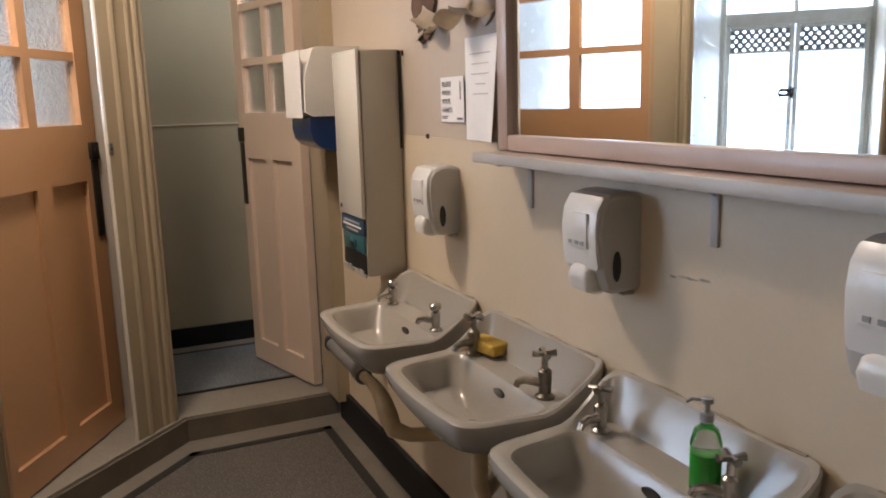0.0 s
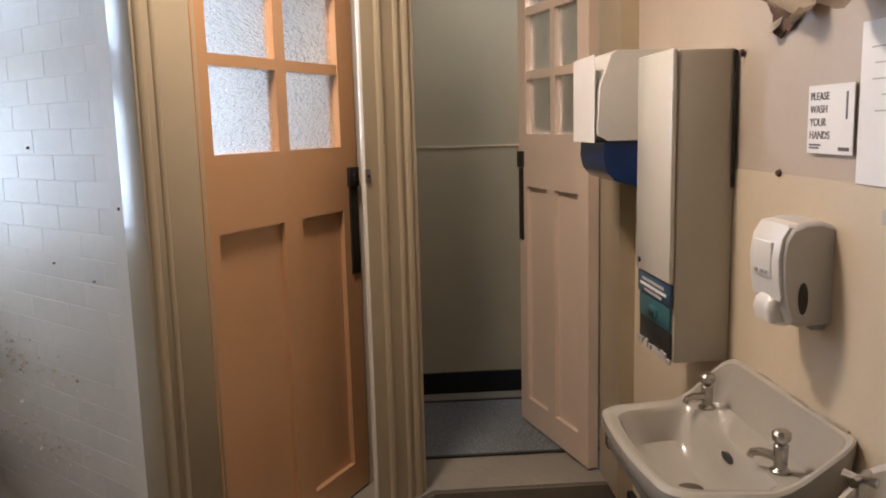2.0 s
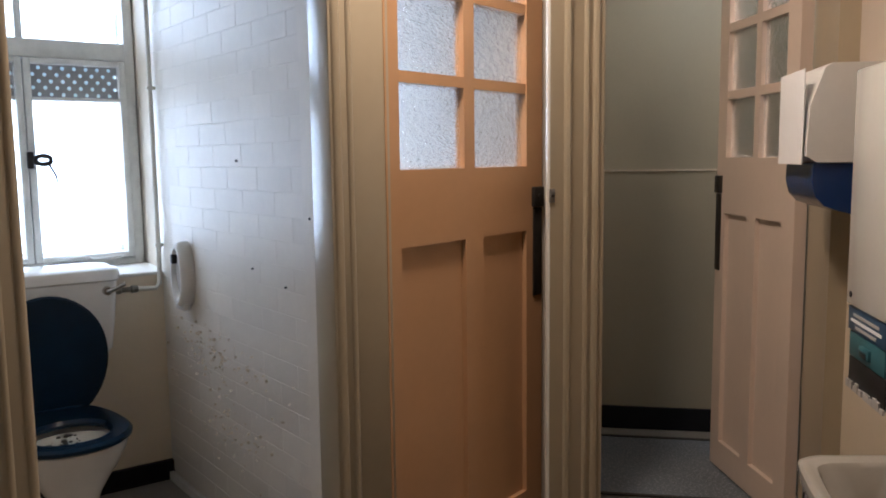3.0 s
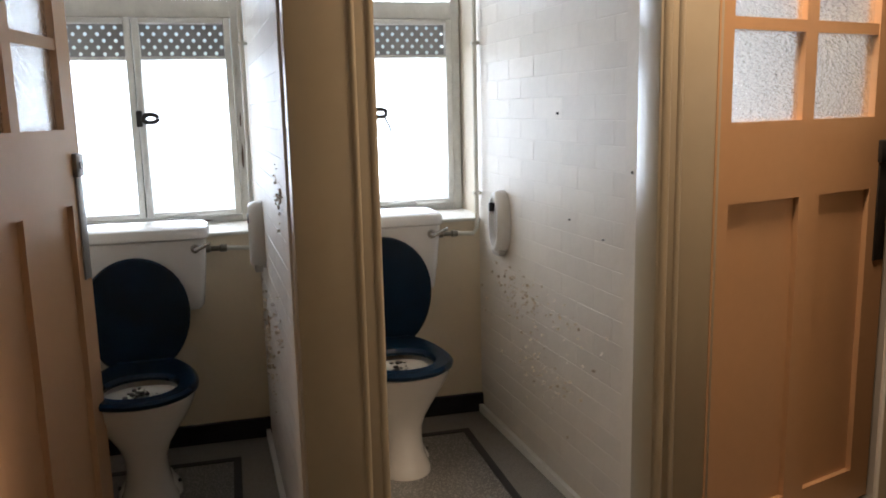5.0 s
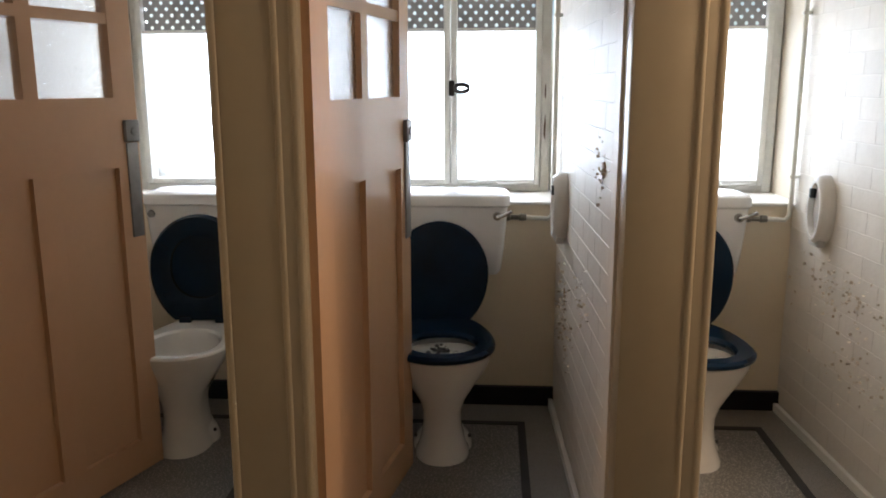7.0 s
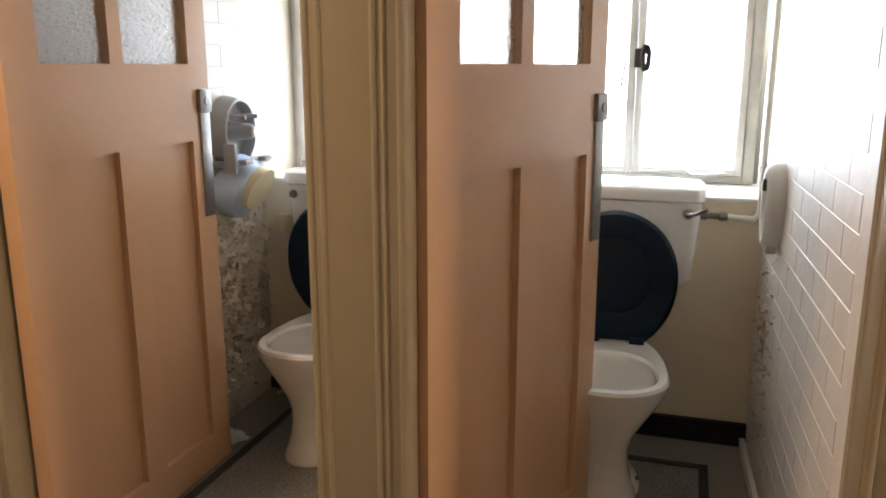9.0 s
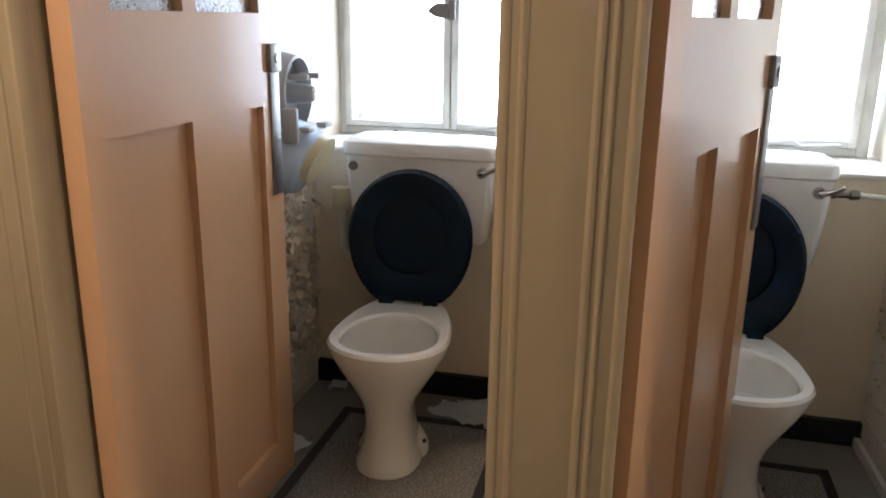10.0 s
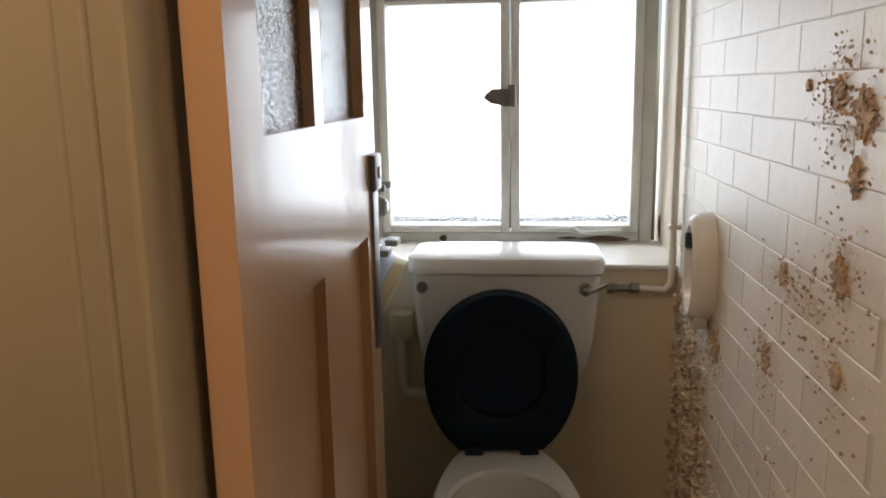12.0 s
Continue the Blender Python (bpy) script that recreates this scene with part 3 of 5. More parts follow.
# ---- doors ----
def door_leaf(name, m, mirrored=False, plate=DARK_METAL, lock=True, label="", w=0.69, z0=0.008, paint=DOOR_PINK, panel_paint=DOOR_PANEL, first=0.095, bar_z=(1.372, 1.605)):
    """Glazed panelled door. Local: x from the hinge to the lock edge, y the thickness, z up."""
    ob = tagged(at(new(name), m), label, kind="structure")
    sx = -1 if mirrored else 1
    th = 0.0195
    cols = ((first, 0.31), (0.39, 0.605))
    panes = ((first, 0.31), (0.355, 0.605))
    lo, hi = bar_z
    def bar(b, x0, x1, za, zb, t=th, bev=0.0):
        box(b, min(sx * x0, sx * x1), max(sx * x0, sx * x1), -t, t, za, zb, bev)
    b = bmesh.new()
    for x0, x1, za, zb in ((0, first, z0, 1.95), (0.605, w, z0, 1.95), (first, 0.605, z0, 0.11), (first, 0.605, 0.955, 1.155), (first, 0.605, 1.85, 1.95), (0.31, 0.39, 0.11, 0.955)):
        bar(b, x0, x1, za, zb)
    part("door_frame", b, paint, ob)
    for x0, x1 in cols:
        b = bmesh.new()
        bar(b, x0 - 0.004, x1 + 0.004, 0.106, 0.959, 0.0035, 0.0)
        part("panel", b, panel_paint, ob)
    bars = bmesh.new()
    bar(bars, 0.31, 0.355, 1.155, 1.85, 0.016)
    for z in bar_z:
        for x0, x1 in panes:
            bar(bars, x0, x1, z - 0.015, z + 0.015, 0.016)
    part("glazing_bars", bars, paint, ob)
    for x0, x1 in panes:
        for za, zb in ((1.155, lo - 0.015), (lo + 0.015, hi - 0.015), (hi + 0.015, 1.85)):
            b = bmesh.new()
            bar(b, x0 - 0.002, x1 + 0.002, za - 0.002, zb + 0.002, 0.0025, 0.0)
            part("pane", b, RIPPLED, ob).visible_shadow = False
    for y in (-th - 0.002, th + 0.002):
        b = bmesh.new()
        box(b, sx * 0.638 - 0.0, sx * 0.682, y - 0.003, y + 0.003, 0.745, 1.025, 0.001)
        part("push_plate", b, plate, ob, "dull metal push plate")
        if lock:
            b = bmesh.new()
            box(b, 0.632, 0.686, y - 0.01, y + 0.01, 1.027, 1.09, 0.004)
            tube(b, [(0.66, y - 0.013, 1.058), (0.66, y + 0.013, 1.058)], 0.011, 10)
            part("lock", b, plate, ob, "small metal cubicle lock")
    return ob


def hinge(p, d):
    return place(p[0], p[1] - 0.02 * (d[0] < -0.9), 0.0, math.degrees(math.atan2(d[1], d[0])))


door_leaf("door_1", hinge((-1.772, 1.968), (-0.268, 0.963)) @ Matrix.Diagonal((1.03, 1, 0.985, 1)), label="salmon painted panelled door with rippled glass, slightly ajar", lock=True, first=0.05, bar_z=(1.39, 1.625), paint=DOOR_PINK_WARMED, panel_paint=DOOR_PINK_WARMED)
door_leaf("door_2", hinge((-1.79, 0.338), (-0.982, 0.188)), plate=STEEL, label="salmon painted panelled cubicle door standing open")
door_leaf("door_3", hinge((-1.80, -0.562), (-0.946, 0.323)), plate=STEEL, label="salmon painted panelled cubicle door standing half open")
door_leaf("door_4", hinge((-1.776, -1.411), (-1.0, -0.001)), plate=STEEL, label="salmon painted panelled cubicle door opened beside the partition")
door_leaf("door_5", hinge(wall_xy(0.072, 3.265), (-0.865, 0.50)) @ Matrix.Diagonal((0.79, 1, 1, 1)), label="pale pink painted panelled lobby door standing open", paint=DOOR_PALE, panel_paint=DOOR_PALE)


# ---- toilets ----
def pan_ring(cy, z, rx, front, back, deck, n=40):
    """A pan's outline: round in front, tapering to a straight back edge of half width deck."""
    side, out, cut = 8, [], 1 - (deck / rx) ** 2
    for k in range(side):
        u = k / side
        out.append((rx * math.sqrt(1 - cut * u * u), cy + back * u, z))
    out += [(deck * f, cy + back, z) for f in (1.0, 0.33, -0.33, -1.0)]
    for k in range(side):
        u = 1 - (k + 1) / side
        out.append((-rx * math.sqrt(1 - cut * u * u), cy + back * u, z))
    for k in range(n - 20):
        a = math.pi * (k + 1) / (n - 19)
        out.append((-rx * math.cos(a), cy - front * math.sin(a) ** 0.96, z))
    return out


def toilet(yc, seat_up, name="toilet", label="", yaw=0.0, shift=0.0, lid_fit=(0.0, 1.0)):
    """Pan, cistern, seat and lid. Local: x along the wall, wall at y 0, front towards -y."""
    ob = thing(name, in_cubicle(yc), label, "toilet", "cubicle toilets")
    # the pan stands a little askew under the cistern, turned about its hinges
    pan = place(shift, 0, 0) @ place(0, -0.14, 0, yaw) @ place(0, 0.14, 0)
    cy = -0.43
    b = bmesh.new()
    rings = [oval(0, -0.42, z, rx, f, k, 40) for z, rx, f, k in ((0.0, 0.088, 0.118, 0.17), (0.018, 0.087, 0.116, 0.17), (0.04, 0.077, 0.104, 0.165), (0.075, 0.067, 0.093, 0.16), (0.12, 0.062, 0.086, 0.16), (0.16, 0.064, 0.087, 0.165))]
    rings += [pan_ring(cy, z, rx, f, k, dk) for z, rx, f, k, dk in ((0.20, 0.078, 0.09, 0.18, 0.07), (0.24, 0.104, 0.102, 0.2, 0.085), (0.28, 0.130, 0.120, 0.22, 0.096), (0.315, 0.149, 0.134, 0.26, 0.100), (0.335, 0.157, 0.140, 0.278, 0.094), (0.348, 0.159, 0.142, 0.285, 0.092), (0.356, 0.153, 0.136, 0.281, 0.088))]
    rings += [oval(0, cy, z, rx, f, k, 40) for z, rx, f, k in ((0.356, 0.131, 0.114, 0.178), (0.348, 0.124, 0.107, 0.170), (0.325, 0.125, 0.108, 0.165), (0.27, 0.11, 0.094, 0.135), (0.22, 0.085, 0.075, 0.1), (0.19, 0.05, 0.045, 0.05))]
    loft(b, rings, (True, True))
    part("bowl", b, CERAMIC, ob, m=pan)
    level, wide = (0.268, 1.0) if seat_up else (0.342, 1.12)
    part("water", loft(bmesh.new(), [oval(0, cy, level - 0.004, 0.104 * wide, 0.089 * wide, 0.1 * wide), oval(0, cy, level, 0.106 * wide, 0.091 * wide, 0.102 * wide)]), WATER_STAIN, ob, "pale murky bowl water", m=pan)
    part("foot_pipe", tube(bmesh.new(), [(0, -0.30, 0.17), (0, -0.14, 0.2), (0, 0.0, 0.2)], 0.045, 14), CERAMIC, ob, m=pan)
    for sx in (-1, 1):
        b = bmesh.new()
        loft(b, [oval(sx * 0.056, -0.37, z, rx, 0.06, 0.05, 20) for z, rx in ((0.0, 0.042), (0.022, 0.041), (0.044, 0.030), (0.06, 0.014))])
        lug = part("foot_lug", b, CERAMIC, ob, m=pan)
        part("screw_hole", tube(bmesh.new(), [(sx * 0.082, -0.385, 0.036), (sx * 0.091, -0.39, 0.043)], [0.006, 0.006], 8), BLACK_PLASTIC, lug, "dark screw hole")
    # cistern: a tapered tank let into the wall below the sill, under an overhanging lid
    b = bmesh.new()
    loft(b, [rounded(-x, x, y0, 0.08, z, 0.022) for x, y0, z in ((0.17, -0.05, 0.512), (0.19, -0.07, 0.518), (0.202, -0.08, 0.535), (0.212, -0.088, 0.62), (0.224, -0.096, 0.768))])
    tank = part("tank", b, CISTERN, ob)
    b = bmesh.new()
    loft(b, [rounded(-x, x, y0, y1, z, r, 8) for x, y0, y1, z, r in ((0.225, -0.098, 0.08, 0.766, 0.025), (0.232, -0.105, 0.086, 0.772, 0.03), (0.233, -0.106, 0.087, 0.795, 0.03), (0.229, -0.102, 0.085, 0.806, 0.03), (0.218, -0.09, 0.08, 0.813, 0.03), (0.16, -0.05, 0.05, 0.819, 0.03))])
    part("tank_lid", b, CISTERN, ob)
    b = tube(bmesh.new(), [(0.187, -0.09, 0.735), (0.187, -0.112, 0.735)], [0.017, 0.013], 14)
    tube(b, [(0.187, -0.111, 0.735), (0.205, -0.128, 0.742), (0.238, -0.133, 0.758)], [0.0085, 0.0075, 0.006], 8)
    part("flush_lever", b, CHROME, tank, "chrome flush lever")
    part("blank_button", tube(bmesh.new(), [(-0.195, -0.09, 0.736), (-0.195, -0.104, 0.736)], [0.015, 0.012], 14), STEEL, tank, "grey blanking button")
    # lid leaning on the tank, and the ring seat
    lean = pan @ Matrix.Translation((lid_fit[0] * K, -0.155 * K, 0.365 * K)) @ Matrix.Rotation(radians(-4), 4, "X") @ Matrix.Scale(lid_fit[1], 4)
    def slab(profile, inner=()):
        bb = bmesh.new()
        rings2 = [[(x, dy, -y) for x, y, _ in pan_ring(-0.18, 0, rx, up, down, dk)] for dy, rx, up, down, dk in profile]
        rings2 += [[(x, dy, -y) for x, y, _ in oval(0, -0.185, 0, rx, up, down, 40)] for dy, rx, up, down in inner]
        if inner:
            rings2.append(rings2[0])
        loft(bb, rings2, (not inner, not inner))
        return bb
    lid = slab(((0.026, 0.168, 0.186, 0.172, 0.09), (0.018, 0.178, 0.195, 0.186, 0.098), (0.004, 0.180, 0.197, 0.186, 0.098), (-0.002, 0.174, 0.19, 0.182, 0.094), (-0.004, 0.12, 0.14, 0.12, 0.07)))
    part("lid", lid, NAVY, ob, "dark navy plastic lid, raised", m=lean)
    if seat_up:
        bb = slab(((-0.006, 0.176, 0.193, 0.180, 0.095), (-0.014, 0.179, 0.196, 0.184, 0.097), (-0.024, 0.170, 0.188, 0.168, 0.092)), ((-0.024, 0.112, 0.125, 0.115), (-0.02, 0.104, 0.117, 0.108), (-0.006, 0.102, 0.115, 0.106)))
        seat = part("seat", bb, NAVY, ob, "dark navy plastic seat ring, raised", m=lean)
        for x, z, turn in ((-0.12, 0.262, 32), (0.12, 0.262, -32), (-0.118, 0.09, -25), (0.118, 0.09, 25)):
            part("bumper", cube(-0.015, 0.015, -0.006, 0.004, -0.0035, 0.0035, 0.002), NAVY, seat, m=place(x, -0.026, z, 0, 0, turn))
    else:
        bb = bmesh.new()
        for_ring = ((0.358, 0.163, 0.163, 0.25, 0.10), (0.364, 0.170, 0.172, 0.256, 0.102), (0.374, 0.171, 0.174, 0.256, 0.102), (0.382, 0.16, 0.163, 0.248, 0.096))
        rows = [pan_ring(cy, z, rx, f, k, dk) for z, rx, f, k, dk in for_ring]
        rows += [oval(0, cy, z, rx, f, k, 40) for z, rx, f, k in ((0.380, 0.115, 0.115, 0.12), (0.368, 0.107, 0.107, 0.112), (0.358, 0.109, 0.109, 0.114))]
        loft(bb, rows + [rows[0]], (False, False))
        part("seat", bb, NAVY, ob, "dark navy plastic seat ring, lowered", m=pan)
        bb = bmesh.new()
        rng = random.Random(int(yc * 100))
        for k in range(34):
            a, r = rng.uniform(0, 6.28), rng.uniform(0.0, 0.07)
            c = Vector((r * math.cos(a) - 0.012, cy - 0.005 + 0.6 * r * math.sin(a), level + rng.uniform(0, 0.04) * (1 - r / 0.075)))
            v = rng.uniform(0.003, 0.010) if r < 0.04 else rng.uniform(0.0015, 0.004)
            bmesh.ops.create_icosphere(bb, subdivisions=1, radius=v, matrix=Matrix.Translation(c) @ Matrix.Diagonal((1, rng.uniform(0.5, 1.6), 0.6, 1)))
        tagged(part("bowl_dirt", bb, SLUDGE, ob, m=pan), "dark dirt lying in the bowl", kind="stuff")
    part("hinge_bar", tube(bmesh.new(), [(-0.085, -0.162, 0.371), (0.085, -0.162, 0.371)], 0.011, 12), NAVY, ob, m=pan)
    for x in (-0.065, 0.065):
        part("seat_hinge", cube(x - 0.022, x + 0.022, -0.185, -0.145, 0.35, 0.378, 0.006), NAVY, ob, m=pan)
    return ob


toilet(1.372, False, label="white ceramic toilet, navy seat down, cistern below the window", shift=-0.01)
toilet(0.541, False, label="white ceramic toilet, navy seat down, dark dirt in the bowl", shift=0.003, yaw=2, lid_fit=(-0.016, 0.95))
toilet(-0.322, True, label="white ceramic toilet, navy seat and lid both raised", yaw=2, lid_fit=(-0.008, 1.0))
toilet(-1.197, True, label="white ceramic toilet, navy seat and lid raised, tissue beside it", shift=-0.008, yaw=5)


# ---- basins ----
def basin(s):
    """Wall-hung basin whose sides sweep up to a raised back. Local: x along the wall, wall at y 0, front towards -y, rim at z 0."""
    ob = thing("wash_basin", on_sink_wall(s, 0.592), "white glazed ceramic wall-hung washbasin with a raised splashback", "washbasin", "row of washbasins")
    def ring(hw_f, hw_b, y0, y1, z, r=0.05, bow=0.018, lift=0.0):
        corners = rounded(-hw_b, hw_b, y0, y1, 0, r, 6)
        pts = []
        for k, p in enumerate(corners):
            pts.append(p)
            if k % 6 == 5:
                q = corners[(k + 1) % len(corners)]
                pts += [tuple(a + (c - a) * j / 9 for a, c in zip(p, q)) for j in range(1, 9)]
        out = []
        for x, y, _ in pts:
            t = (y1 - y) / (y1 - y0)
            k = (hw_b + (hw_f - hw_b) * t) / hw_b
            u = max(0.0, min(1.0, (y + 0.15) / 0.138))
            out.append((x * k, y - bow * t * (1 - (x / hw_b) ** 2), z + lift * u * u * (2.2 - 1.2 * u)))
        return out
    b = bmesh.new()
    rings = [ring(0.11, 0.13, -0.238, -0.12, -0.116, 0.05), ring(0.15, 0.175, -0.266, -0.07, -0.092, 0.05), ring(0.186, 0.215, -0.29, -0.012, -0.062, 0.05, lift=0.02), ring(0.209, 0.244, -0.305, 0.0, -0.038, 0.05, lift=0.05)]
    rings += [ring(0.217, 0.25, -0.31, 0.0, -0.016, 0.045, lift=0.084), ring(0.216, 0.25, -0.309, 0.0, -0.005, 0.045, lift=0.086), ring(0.208, 0.246, -0.303, -0.003, 0.0, 0.042, lift=0.085), ring(0.198, 0.238, -0.295, -0.014, 0.0, 0.038, lift=0.082), ring(0.192, 0.227, -0.289, -0.024, -0.003, 0.035, lift=0.05), ring(0.188, 0.218, -0.286, -0.045, -0.004, 0.034), ring(0.183, 0.208, -0.282, -0.112, -0.005, 0.034), ring(0.177, 0.2, -0.276, -0.12, -0.014, 0.034), ring(0.157, 0.18, -0.258, -0.132, -0.07, 0.05), ring(0.10, 0.12, -0.225, -0.15, -0.1, 0.035)]
    loft(b, rings)
    part("bowl", b, GLAZE_SHADED, ob)
    part("sealant", tube(bmesh.new(), [(-0.20 + 0.4 * k / 14, -0.003 + 0.002 * math.sin(13 * k), 0.083 + 0.002 * math.sin(5 * k)) for k in range(15)], 0.0032, 6), SEALANT, ob, "mouldy brown sealant line")
    b = tube(bmesh.new(), [(0, -0.19, -0.101), (0, -0.19, -0.095)], [0.028, 0.024], 14)
    part("waste", b, CHROME, ob, "chrome waste")
    part("overflow", loft(bmesh.new(), [[(0.012 + 0.024 * math.cos(a), y, -0.032 + 0.009 * math.sin(a)) for a in [2 * math.pi * k / 14 for k in range(14)]] for y in (-0.1265, -0.118)]), BLACK_PLASTIC, ob, "dark overflow slot")
    return ob


def tap_body():
    b = bmesh.new()
    loft(b, [[(r * math.cos(a), r * math.sin(a), z) for a in [2 * math.pi * k / 14 for k in range(14)]] for r, z in ((0.022, 0.0), (0.022, 0.006), (0.014, 0.012), (0.0155, 0.05), (0.016, 0.062), (0.010, 0.068))])
    tube(b, [(0, -0.008, 0.034), (0, -0.042, 0.038), (0, -0.06, 0.033), (0, -0.065, 0.022)], [0.011, 0.0095, 0.009, 0.0085], 10)
    return b


BASINS = (2.088, 1.54, 1.028, 0.515)
for n, s in enumerate(BASINS):
    basin(s)
    for dx, rz in ((-0.178, 12), (0.142, -42)):
        ob = thing("tap", on_sink_wall(s, 0.587, 0.088) @ place(dx, 0, 0, rz) @ Matrix.Scale((0.8, 0.92, 0.82, 0.82)[n], 4), "worn chrome pillar tap on a washbasin", "tap", "basin taps")
        part("body", tap_body(), CHROME if n != 1 else BRASS, ob)
        b = bmesh.new()
        if n in (0,):
            loft(b, [[(r * math.cos(a), r * math.sin(a), z) for a in [2 * math.pi * k / 12 for k in range(12)]] for r, z in ((0.009, 0.066), (0.019, 0.074), (0.021, 0.088), (0.014, 0.096))])
        else:
            tube(b, [(0, 0, 0.066), (0, 0, 0.1)], [0.008, 0.007], 8)
            for k in range(4):
                a = k * math.pi / 2 + 0.4
                tube(b, [(0, 0, 0.1), (0.026 * math.cos(a), 0.026 * math.sin(a), 0.102)], [0.006, 0.0085], 8)
        part("handle", b, CHROME, ob, "chrome tap handle")


# ---- basin wall fittings ----
def soap_dispenser(s, z):
    ob = thing("soap_dispenser", on_sink_wall(s, z), "white plastic wall soap dispenser with a dark sight slot", "dispenser", "soap dispensers")
    def across(profile, ends):
        """A side profile carried across the width, drawn in at its ends."""
        my, mz = sum(p[0] for p in profile) / len(profile), sum(p[1] for p in profile) / len(profile)
        return loft(bmesh.new(), [[(x, my + (y - my) * k if y < -0.001 else y, mz + (zz - mz) * k) for y, zz in profile] for x, k in ends])
    body = [(0.0, 0.088), (0.0, -0.086), (-0.055, -0.088), (-0.070, -0.082), (-0.078, -0.06), (-0.086, -0.02), (-0.089, 0.03), (-0.084, 0.066), (-0.072, 0.086), (-0.05, 0.095), (-0.02, 0.096)]
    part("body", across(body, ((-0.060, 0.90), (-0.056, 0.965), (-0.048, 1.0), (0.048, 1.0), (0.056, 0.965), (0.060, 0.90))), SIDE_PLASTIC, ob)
    front = [(-0.058, 0.092), (-0.056, -0.036), (-0.088, -0.042), (-0.0925, -0.015), (-0.0955, 0.03), (-0.09, 0.068), (-0.077, 0.089)]
    part("cover", across(front, ((-0.053, 0.93), (-0.048, 1.0), (0.048, 1.0), (0.053, 0.93))), WHITE_PLASTIC, ob)
    b = bmesh.new()
    loft(b, [rounded(-x, x, -y, -0.05, zz, 0.012) for x, y, zz in ((0.022, 0.076, -0.092), (0.032, 0.094, -0.084), (0.034, 0.099, -0.064), (0.03, 0.096, -0.046), (0.02, 0.088, -0.036))])
    part("push_bar", b, WHITE_PLASTIC, ob)
    b = bmesh.new()
    loft(b, [[(xx, -0.052 + 0.009 * math.cos(a), -0.036 + 0.028 * math.sin(a)) for a in [2 * math.pi * k / 16 for k in range(16)]] for xx in (0.05, 0.0608)])
    part("sight_slot", b, BLACK_PLASTIC, ob, "dark level slot")
    part("label_plate", cube(-0.034, 0.03, -0.0972, -0.09, -0.005, 0.058, 0.002), WHITE_PLASTIC, ob, "faint grey product label")
    for x in (-0.02, 0.0, 0.016):
        part("printed_mark", cube(x - 0.005, x + 0.005, -0.0985, -0.097, 0.0, 0.007, 0), GREY_PLASTIC, ob, smooth=0)
    part("bracket_foot", cube(0.03, 0.05, -0.03, -0.004, -0.095, -0.084, 0.003), GREY_PLASTIC, ob, "grey mounting bracket")
    return ob


for s in (2.022, 1.272, 0.66):
    soap_dispenser(s, 0.925)

ob = thing("tall_dispenser", on_sink_wall(2.477, 0.987), "tall cream enamel wall dispenser with a broken teal outlet", "dispenser")
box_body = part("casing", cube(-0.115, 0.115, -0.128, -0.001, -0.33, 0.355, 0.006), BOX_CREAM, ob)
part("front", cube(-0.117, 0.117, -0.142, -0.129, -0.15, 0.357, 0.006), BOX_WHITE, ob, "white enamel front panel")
part("outlet_label", cube(-0.112, 0.112, -0.137, -0.129, -0.205, -0.153, 0.002), LABEL_BLUE, ob, "dark blue instruction label")
b = cube(-0.105, 0.105, -0.135, -0.129, -0.262, -0.207, 0.003)
box(b, -0.03, 0.03, -0.142, -0.129, -0.25, -0.225, 0.005)
part("outlet", b, TEAL, ob, "teal plastic outlet")
part("outlet_hole", cube(-0.018, 0.022, -0.1432, -0.140, -0.246, -0.232, 0.001), BLACK_PLASTIC, ob, "dark outlet hole")
part("broken_slot", cube(-0.108, 0.108, -0.133, -0.129, -0.328, -0.264, 0.002), BLACK_PLASTIC, ob, "dark broken opening")
b = bmesh.new()
rng = random.Random(3)
for k in range(11):
    x, h = -0.1 + 0.02 * k + rng.uniform(-0.006, 0.006), rng.uniform(0.004, 0.016)
    prism(b, [(x - 0.009, -0.137), (x + 0.009, -0.137), (x + 0.007, -0.131), (x - 0.007, -0.131)], -0.334, -0.328 + h)
part("torn_edge", b, SIDE_PLASTIC, ob, "torn grey plastic edge")
for z, w in ((-0.168, 0.075), (-0.181, 0.09), (-0.194, 0.06)):
    part("label_bar", cube(-w, w, -0.1385, -0.1368, z - 0.0032, z + 0.0032, 0), PAPER if w > 0.08 else SIDE_PLASTIC, ob, "pale printed line")
part("cover_screw", tube(bmesh.new(), [(-0.085, -0.142, -0.125), (-0.085, -0.145, -0.125)], [0.007, 0.006], 10), BLACK_PLASTIC, ob, "dark cover screw")
# thin black strip stands in for the dispenser's shadow on the wall
single("wall_gap_strip", cube(0.117, 0.120, -0.009, -0.001, 0.06, 0.35), BLACK_PLASTIC, on_sink_wall(2.477, 0.987), "dark strip for the shadow beside the tall dispenser", "bracket")

ob = thing("towel_dispenser", on_sink_wall(2.865, 1.25), "white paper towel dispenser with a blue lower cover", "dispenser")
b = bmesh.new()
loft(b, [[(x, y, z) for y, z in ((0.0, -0.105), (-0.175, -0.105), (-0.20, -0.09), (-0.195, 0.03), (-0.165, 0.115), (-0.15, 0.125), (0.0, 0.125))] for x in (-0.13, 0.13)])
part("casing", b, WHITE_PLASTIC, ob)
b = bmesh.new()
loft(b, [[(x, y, z) for y, z in ((0.0, -0.107), (-0.182, -0.107), (-0.184, -0.15), (-0.176, -0.185), (-0.155, -0.208), (-0.12, -0.22), (-0.06, -0.236), (0.0, -0.247))] for x in (-0.125, 0.125)])
part("cover", b, BLUE_PLASTIC, ob, "deep blue plastic cover")
